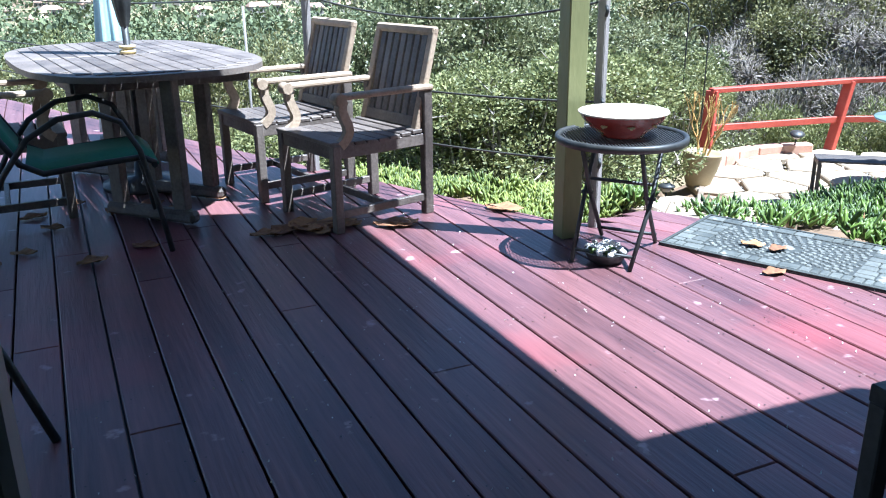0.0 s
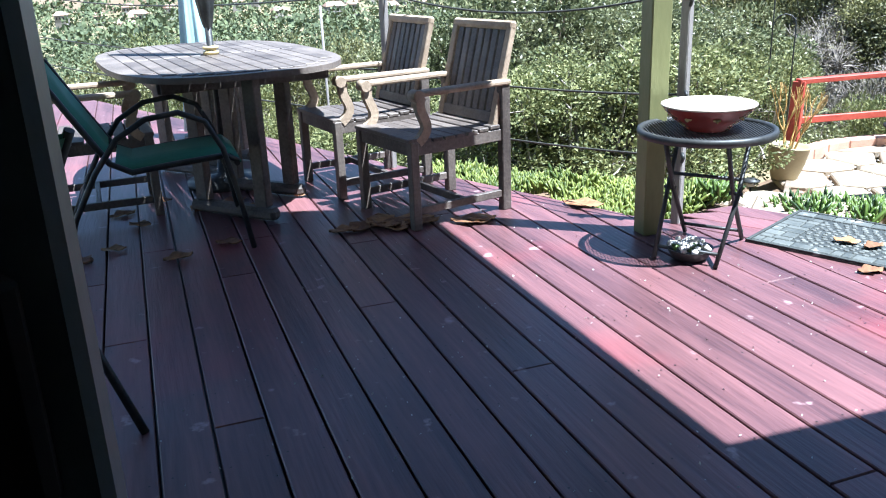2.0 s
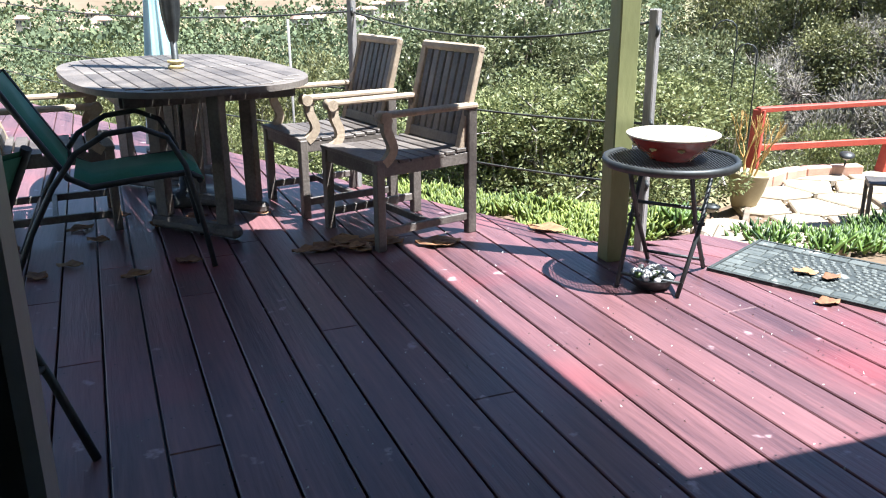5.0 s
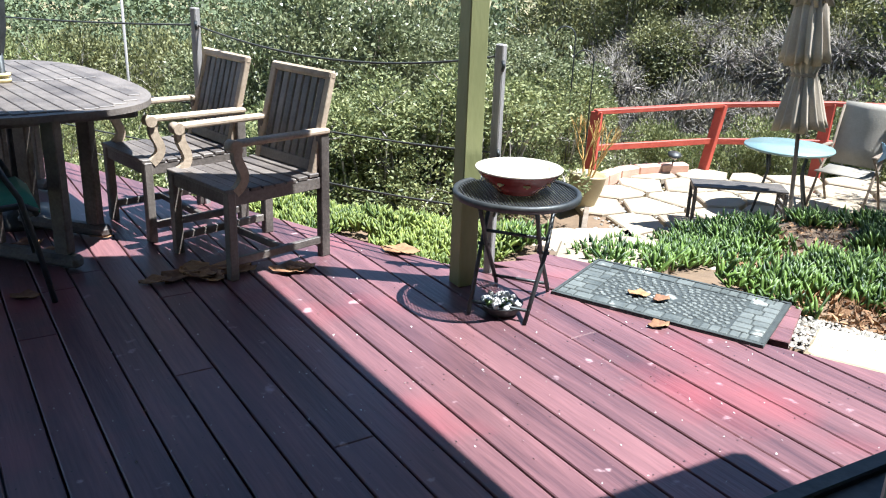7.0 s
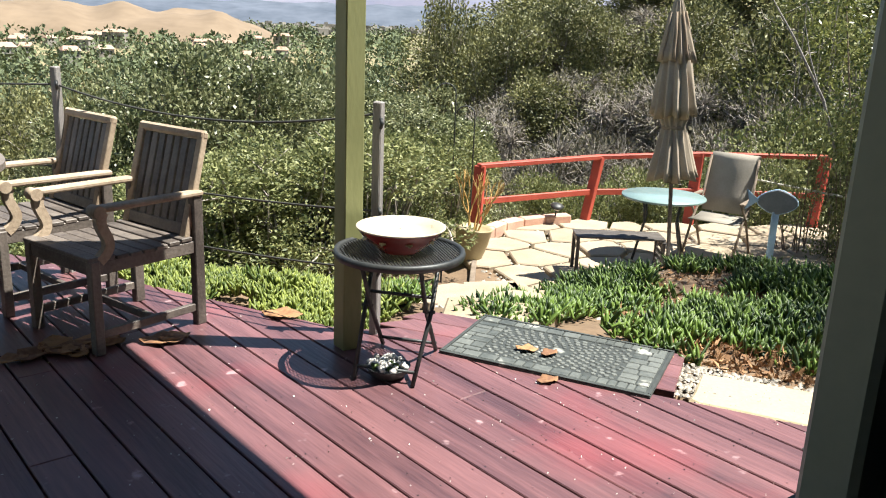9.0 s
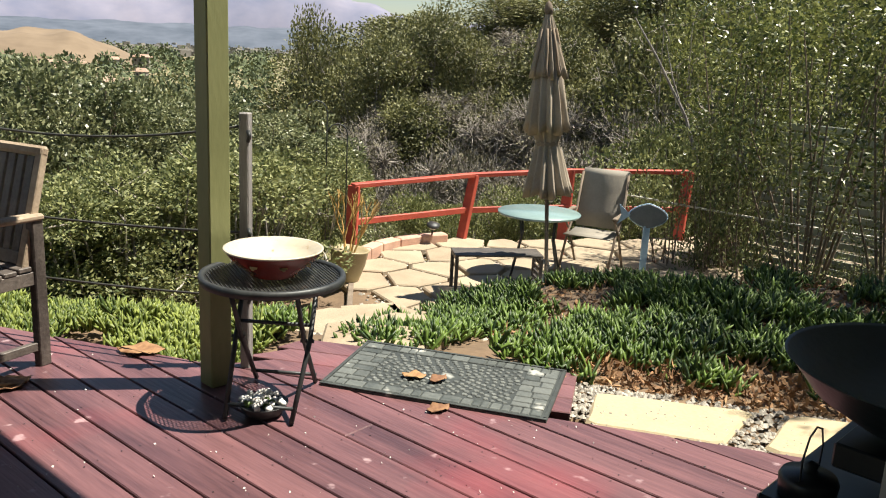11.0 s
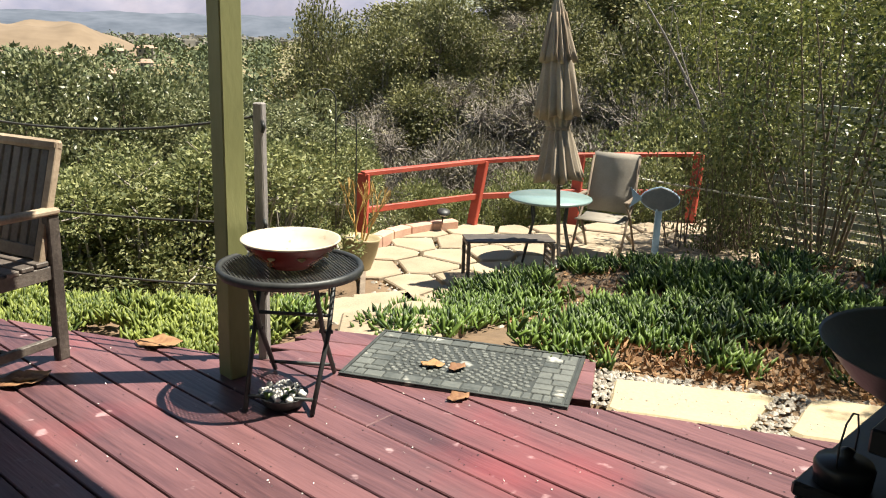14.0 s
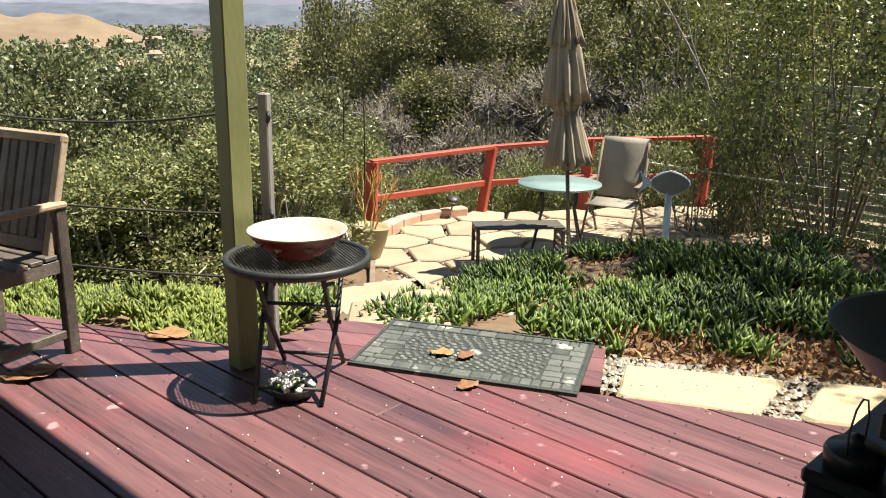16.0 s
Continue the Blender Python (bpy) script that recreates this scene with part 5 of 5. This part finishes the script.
def shrub_parts(radius, height, n, leaves, length, width, mat, seed, low=0.2, twigs=0, up=0.3, shell=0.62, reach=1.08):
    clumps = crown_clumps(radius, height, n, seed, low)
    pts, outs = crown_points(clumps, leaves, seed, shell, reach)
    crown = cards("crown", mat, pts, length, width, up, seed, 0.25, outs)
    st = Build()
    r7 = random.Random(seed + 1)
    for x, y, z, q in clumps:
        base = Vector((x * 0.08, y * 0.08, -0.3))
        tip = Vector((x, y, z))
        mid = base.lerp(tip, 0.5) + Vector((r7.uniform(-1, 1), r7.uniform(-1, 1), 0.3)) * 0.12 * radius
        r0 = 0.010 * radius + 0.008
        st.tube([base, mid, tip], [r0, r0 * 0.7, r0 * 0.3], 6, False)
    for i in range(twigs):
        x, y, z, q = r7.choice(clumps)
        d = Vector((r7.gauss(0, 1), r7.gauss(0, 1), r7.gauss(0.35, 0.8))).normalized()
        p = Vector((x, y, max(0.1, z - q * 0.3)))
        e = p + d * q * r7.uniform(0.8, 1.7)
        k = p.lerp(e, 0.5) + Vector((r7.gauss(0, 1), r7.gauss(0, 1), r7.gauss(0, 1))) * q * 0.12
        st.tube([p, k, e], [0.012, 0.009, 0.004], 3, False)
    stems = mesh_of("stems", st, TWIG if twigs else BARK)
    return crown, stems


def plant(name, meshes, x, y, turn, scale, label, category, z=None, group=""):
    t = thing(name, T(x, y, (ground(x, y) if z is None else z) - 0.05) @ Rz(turn) @ Matrix.Diagonal((*scale, 1)), label, category, group)
    part("crown", meshes[0], None, t)
    part("branchwork" if category == "shrub" else "trunk", meshes[1], None, t)
    return t


def polar(az, r):
    return 0.42 + r * math.sin(radians(az)), 0.3 + r * math.cos(radians(az))


BROAD = [shrub_parts(1.5, 3.0, 48, 30000, 0.07, 0.036, LEAF_DARK, 41 + i, 0.15) for i in range(2)]
FINE = [shrub_parts(1.0, 1.7, 46, 18000, 0.05, 0.024, LEAF_FINE, 51 + i, 0.12, 60) for i in range(2)]
OAK = [shrub_parts(2.6, 4.6, 46, 12000, 0.145, 0.085, LEAF_OAK, 61 + i, 0.15, 160, shell=0.45, reach=1.4) for i in range(3)]
SAGE = [shrub_parts(2.0, 2.6, 34, 6500, 0.10, 0.05, LEAF_GREY, 71 + i, 0.1, 3200) for i in range(2)]
PRIVET = [shrub_parts(1.6, 5.2, 84, 16000, 0.078, 0.034, LEAF_PRIVET, 81, 0.06, 120, -0.2)]


def fit_top(az, r, el):
    """The height over the ground that reaches a given angle seen from the door."""
    x, y = polar(az, r)
    return 1.4 + r * math.tan(radians(el)) - ground(x, y) + 0.05


for az, r, el, k, w in ((-13.0, 10.2, -3.4, 0, 0.8), (-10.2, 10.6, -1.9, 1, 0.95), (-5.5, 11.0, -4.0, 0, 0.8), (-1.5, 11.5, -4.2, 1, 0.9), (2.5, 11.5, -4.6, 0, 0.9), (-17.0, 11.5, -6.2, 1, 0.8),
                        (6.0, 12.5, -6.0, 1, 0.9), (-4.0, 15.0, -2.9, 1, 1.1), (1.5, 16.0, -2.6, 0, 1.2)):
    x, y = polar(az, r)
    plant("shrub", BROAD[k], x, y, grng.uniform(0, 360), (w, w, fit_top(az, r, el) / 3.12), "large dark green broad-leaved shrub on the slope", "shrub", group="broad-leaved shrubs")
for az, r, el, k, w in ((-11.5, 7.4, -9.6, 0, 1.0), (-7.5, 7.3, -8.8, 1, 1.05), (-3.2, 7.5, -8.2, 0, 1.1), (0.8, 7.8, -7.8, 1, 1.1), (2.6, 8.6, -8.0, 0, 0.75), (5.6, 11.0, -7.6, 1, 0.9), (-15.5, 7.9, -11.5, 1, 1.0), (-20, 8.6, -12.6, 0, 1.0),
                        (-24.5, 9.6, -13, 1, 1.0), (-29, 10.6, -12.8, 0, 1.0), (-34, 11.5, -12.4, 1, 1.1), (-39, 12, -12, 0, 1.1), (-22, 14, -10.8, 0, 1.0), (-28, 17, -9.8, 1, 1.1), (-35, 19, -9.2, 0, 1.2), (-18.5, 14, -9.0, 1, 1.0)):
    x, y = polar(az, r)
    plant("shrub", FINE[k], x, y, grng.uniform(0, 360), (w, w, fit_top(az, r, el) / 1.66), "light green fine-leaved shrub below the deck", "shrub", group="fine-leaved shrubs")
for az, r, el, k, w in ((5.9, 24, 1.9, 2, 0.5), (16.2, 23, 1.2, 2, 0.55), (9.8, 22.5, 0.6, 2, 0.6), (13.2, 24, 2.6, 2, 0.6), (21.8, 22, 2.2, 2, 0.65), (27, 20, 3.0, 2, 0.7), (7, 27, 1.0, 0, 0.9), (11, 28, 2.0, 1, 0.95), (9, 24, -1.0, 1, 0.8), (14.5, 29, 2.2, 0, 0.95), (18.5, 29, 3.6, 1, 1.0), (23, 28, 4.4, 0, 1.0), (28, 27, 5.2, 1, 1.1), (33, 25, 6.0, 0, 1.1), (39, 23, 6.5, 1, 1.1), (45, 22, 7, 0, 1.1),
                        (17, 22, -2.4, 0, 0.6), (12.5, 21, -3.4, 1, 0.6), (25, 21, -1.5, 1, 0.7), (20.5, 24, 0.6, 0, 0.8), (4.5, 24, -2.0, 0, 0.75), (30, 20, 1.0, 0, 0.8), (-5.2, 30, -2.5, 0, 1.0)):
    x, y = polar(az, r)
    plant("tree", OAK[k], x, y, grng.uniform(0, 360), (w, w, fit_top(az, r, el) / 4.85), "olive-green oak scrub on the far slope", "tree", group="scrub oaks")
for az, r, el, k, w in ((8, 20, -4.6, 0, 0.8), (11, 22, -3.2, 1, 0.9), (14.5, 22, -2.2, 0, 1.0), (18, 20, -2.6, 1, 1.0), (21.5, 20, -2.0, 0, 1.0), (13, 17.5, -6.2, 1, 0.75), (17.5, 17, -6.0, 0, 0.75), (22, 16.5, -5.5, 1, 0.8), (26, 18, -2.5, 0, 0.9), (6, 17, -6.5, 1, 0.7),
                        (10, 15.5, -8.0, 0, 0.6), (30, 17, -1.5, 1, 1.0), (15.5, 25, 0.0, 0, 1.1), (20, 26, 1.5, 1, 1.1), (11.5, 25, 0.2, 0, 1.0)):
    x, y = polar(az, r)
    plant("shrub", SAGE[k], x, y, grng.uniform(0, 360), (w, w, fit_top(az, r, el) / 2.85), "dry grey twiggy brush on the slope", "shrub", group="dry brush")
for az, r, el, k, w in ((13, 14, -9.5, 0, 0.9), (17, 14.2, -9.2, 1, 1.0), (21, 14, -9.0, 0, 1.0), (25, 13.5, -8.0, 1, 1.2), (28.5, 12.5, -4.5, 0, 1.3)):
    x, y = polar(az, r)
    plant("shrub", FINE[k], x, y, grng.uniform(0, 360), (w, w, fit_top(az, r, el) / 1.80), "green shrub behind the red railing", "shrub", group="shrubs behind the railing")
for az, r, el, w in ((30, 14.0, 4.5, 0.9), (35, 13.6, 6, 0.95), (40, 13.2, 7, 1.0), (45, 12.8, 8, 1.0), (50.5, 12.4, 8, 1.0), (37, 16, 7, 1.2), (46, 15.5, 8, 1.2)):
    x, y = polar(az, r)
    plant("privet_hedge", PRIVET[0], x, y, grng.uniform(0, 360), (w, w, fit_top(az, r, el) / 5.2), "tall glossy green hedge shrub at the terrace's side", "shrub", group="tall hedge shrubs")
# thin-leaved canes that stand before the slatted fence
THIN = [shrub_parts(1.3, 4.0, 15, 3600, 0.078, 0.032, LEAF_PRIVET, 85 + i, 0.42, 0, -0.2, reach=1.5) for i in range(2)]
for az, r, el, k, w in ((33.2, 10.2, 5, 0, 0.85), (38.0, 9.4, 6, 1, 0.9), (43, 8.8, 7, 0, 0.9), (48.5, 8.4, 8, 1, 0.9)):
    x, y = polar(az, r)
    plant("hedge_shrub", THIN[k], x, y, grng.uniform(0, 360), (w, w, fit_top(az, r, el) / 4.15), "tall thin-stemmed glossy shrub before the fence", "shrub", group="tall hedge shrubs")
AIRY = [shrub_parts(1.0, 1.7, 12, 1700, 0.06, 0.03, LEAF_FINE, 95 + i, 0.12, 0, reach=1.4) for i in range(2)]
for az, r, el, k, w in ((29.6, 9.9, -4.4, 0, 0.6), (31.8, 9.7, -3.5, 1, 0.6), (34.5, 9.4, -5.0, 0, 0.6), (32.4, 10.0, -3.0, 0, 0.65), (33.6, 9.9, -3.4, 1, 0.6), (37.5, 9.0, -7.0, 1, 0.55), (41, 8.6, -9.0, 0, 0.5)):
    x, y = polar(az, r)
    plant("shrub", AIRY[k], x, y, grng.uniform(0, 360), (w, w, fit_top(az, r, el) / 1.80), "yellow-green bush at the end of the railing", "shrub", group="bushes by the railing")
zb = ground(5.75, 9.0)
sap = thing("sapling", T(5.75, 9.0, zb), "leaning pale bare stem among the hedge leaves", "tree")
part("trunk", Build().tube([(0, 0, -0.1), (-0.17, 0, 0.2 - zb), (-0.394, 0, 0.72 - zb), (-0.835, 0, 1.37 - zb), (-1.1, 0.05, 1.75 - zb)], [0.022, 0.02, 0.017, 0.012, 0.006], 6, False)
     .tube([(-0.46, 0, 0.82 - zb), (-0.60, 0.02, 1.15 - zb), (-0.70, 0.05, 1.5 - zb)], [0.01, 0.008, 0.004], 5, False), GREY_WOOD, sap)

# the slatted fence that runs out from the house behind the hedge shrubs
FA, FD = Vector((6.2, 9.3)), Vector((0.52, -0.854))
FZ0, FZ1 = -0.95, 0.72
for k in range(3):
    a = FA + FD * (2.02 * k)
    fp = thing("slatted_fence", T(a.x, a.y, 0) @ Rz(math.degrees(math.atan2(FD.y, FD.x))), "grey-green horizontal slat fence panel behind the hedge shrubs", "fence", "slatted fence panels")
    for q in (0.04, 1.96):
        part("post", Build().box((0.08, 0.08, FZ1 - FZ0 + 0.45), T(q, 0.055, (FZ0 + FZ1) / 2 - 0.2), 0.004), DARK_WOOD, fp)
    for i in range(16):
        part("slat", Build().box((2.0, 0.02, 0.072), T(1.0, 0.0, FZ0 + 0.08 + 0.103 * i) @ Rx(grng.uniform(-2, 2)), 0.002), FENCE_GREY, fp)
# a pale line strung before the fence
run = [Vector((4.76, 9.3, -0.19)).lerp(Vector((7.0, 6.77, -0.26)), i / 16) - Vector((0, 0, 0.02 * 4 * (i / 16) * (1 - i / 16))) for i in range(17)]
alone("pale_line", Build().tube(run, 0.012, 6), ROPE, "pale rope strung along the hedge", "rope")
# a pale bare utility pole down the slope
x, y = polar(-22.8, 22)
up_ = thing("utility_pole", T(x, y, ground(x, y)), "thin pale wooden utility pole", "pole")
part("pole", Build().tube([(0, 0, -0.5), (0, 0, 1.4 + 22 * math.tan(radians(-3.2)) - ground(x, y))], 0.035, 8), GREY_WOOD, up_)

# an overhanging tree at the bank's side, whose crown dapples the plants
SHADE = shrub_parts(1.9, 5.4, 50, 15000, 0.075, 0.032, LEAF_PRIVET, 91, 0.52)
plant("tree", SHADE, 6.3, 5.3, 0, (1.15, 1.15, 1.5), "small leafy tree overhanging the planted bank", "tree")
SPARSE = shrub_parts(1.6, 5.0, 16, 2600, 0.085, 0.04, LEAF_PRIVET, 93, 0.62)
plant("tree", SPARSE, 4.95, 3.75, 40, (0.9, 0.9, 1.15), "sparse leafy tree whose boughs reach over the path", "tree")
for az, r, el, k, w, kind in ((-37, 26, -5.5, 0, 0.8, "o"), (-33, 30, -4.2, 1, 0.9, "f"), (-29.5, 27, -4.5, 0, 0.9, "f"), (-26, 33, -5.0, 1, 0.9, "o"), (-22.5, 36, -4.6, 0, 1.0, "o"), (-19, 30, -5.6, 1, 0.8, "o"), (-24, 44, -5.4, 1, 1.1, "o"),
                             (-30, 46, -5.2, 0, 1.2, "o"), (-35, 42, -5.2, 1, 1.2, "o"), (-16, 42, -5.6, 0, 1.0, "o"), (-40, 36, -5.4, 0, 1.1, "o"), (-20.5, 52, -5.0, 1, 1.2, "o"), (-13, 60, -4.6, 0, 1.2, "o"), (-17.5, 64, -4.6, 1, 1.3, "o")):
    x, y = polar(az, r)
    h = fit_top(az, r, el)
    if kind == "o":
        plant("tree", OAK[k], x, y, grng.uniform(0, 360), (w, w, h / 4.85), "green tree down the valley slope", "tree", group="valley trees")
    else:
        plant("shrub", FINE[k], x, y, grng.uniform(0, 360), (2.2 * w, 2.2 * w, h / 1.80), "yellow-green shrub down the slope", "shrub", group="slope shrubs")
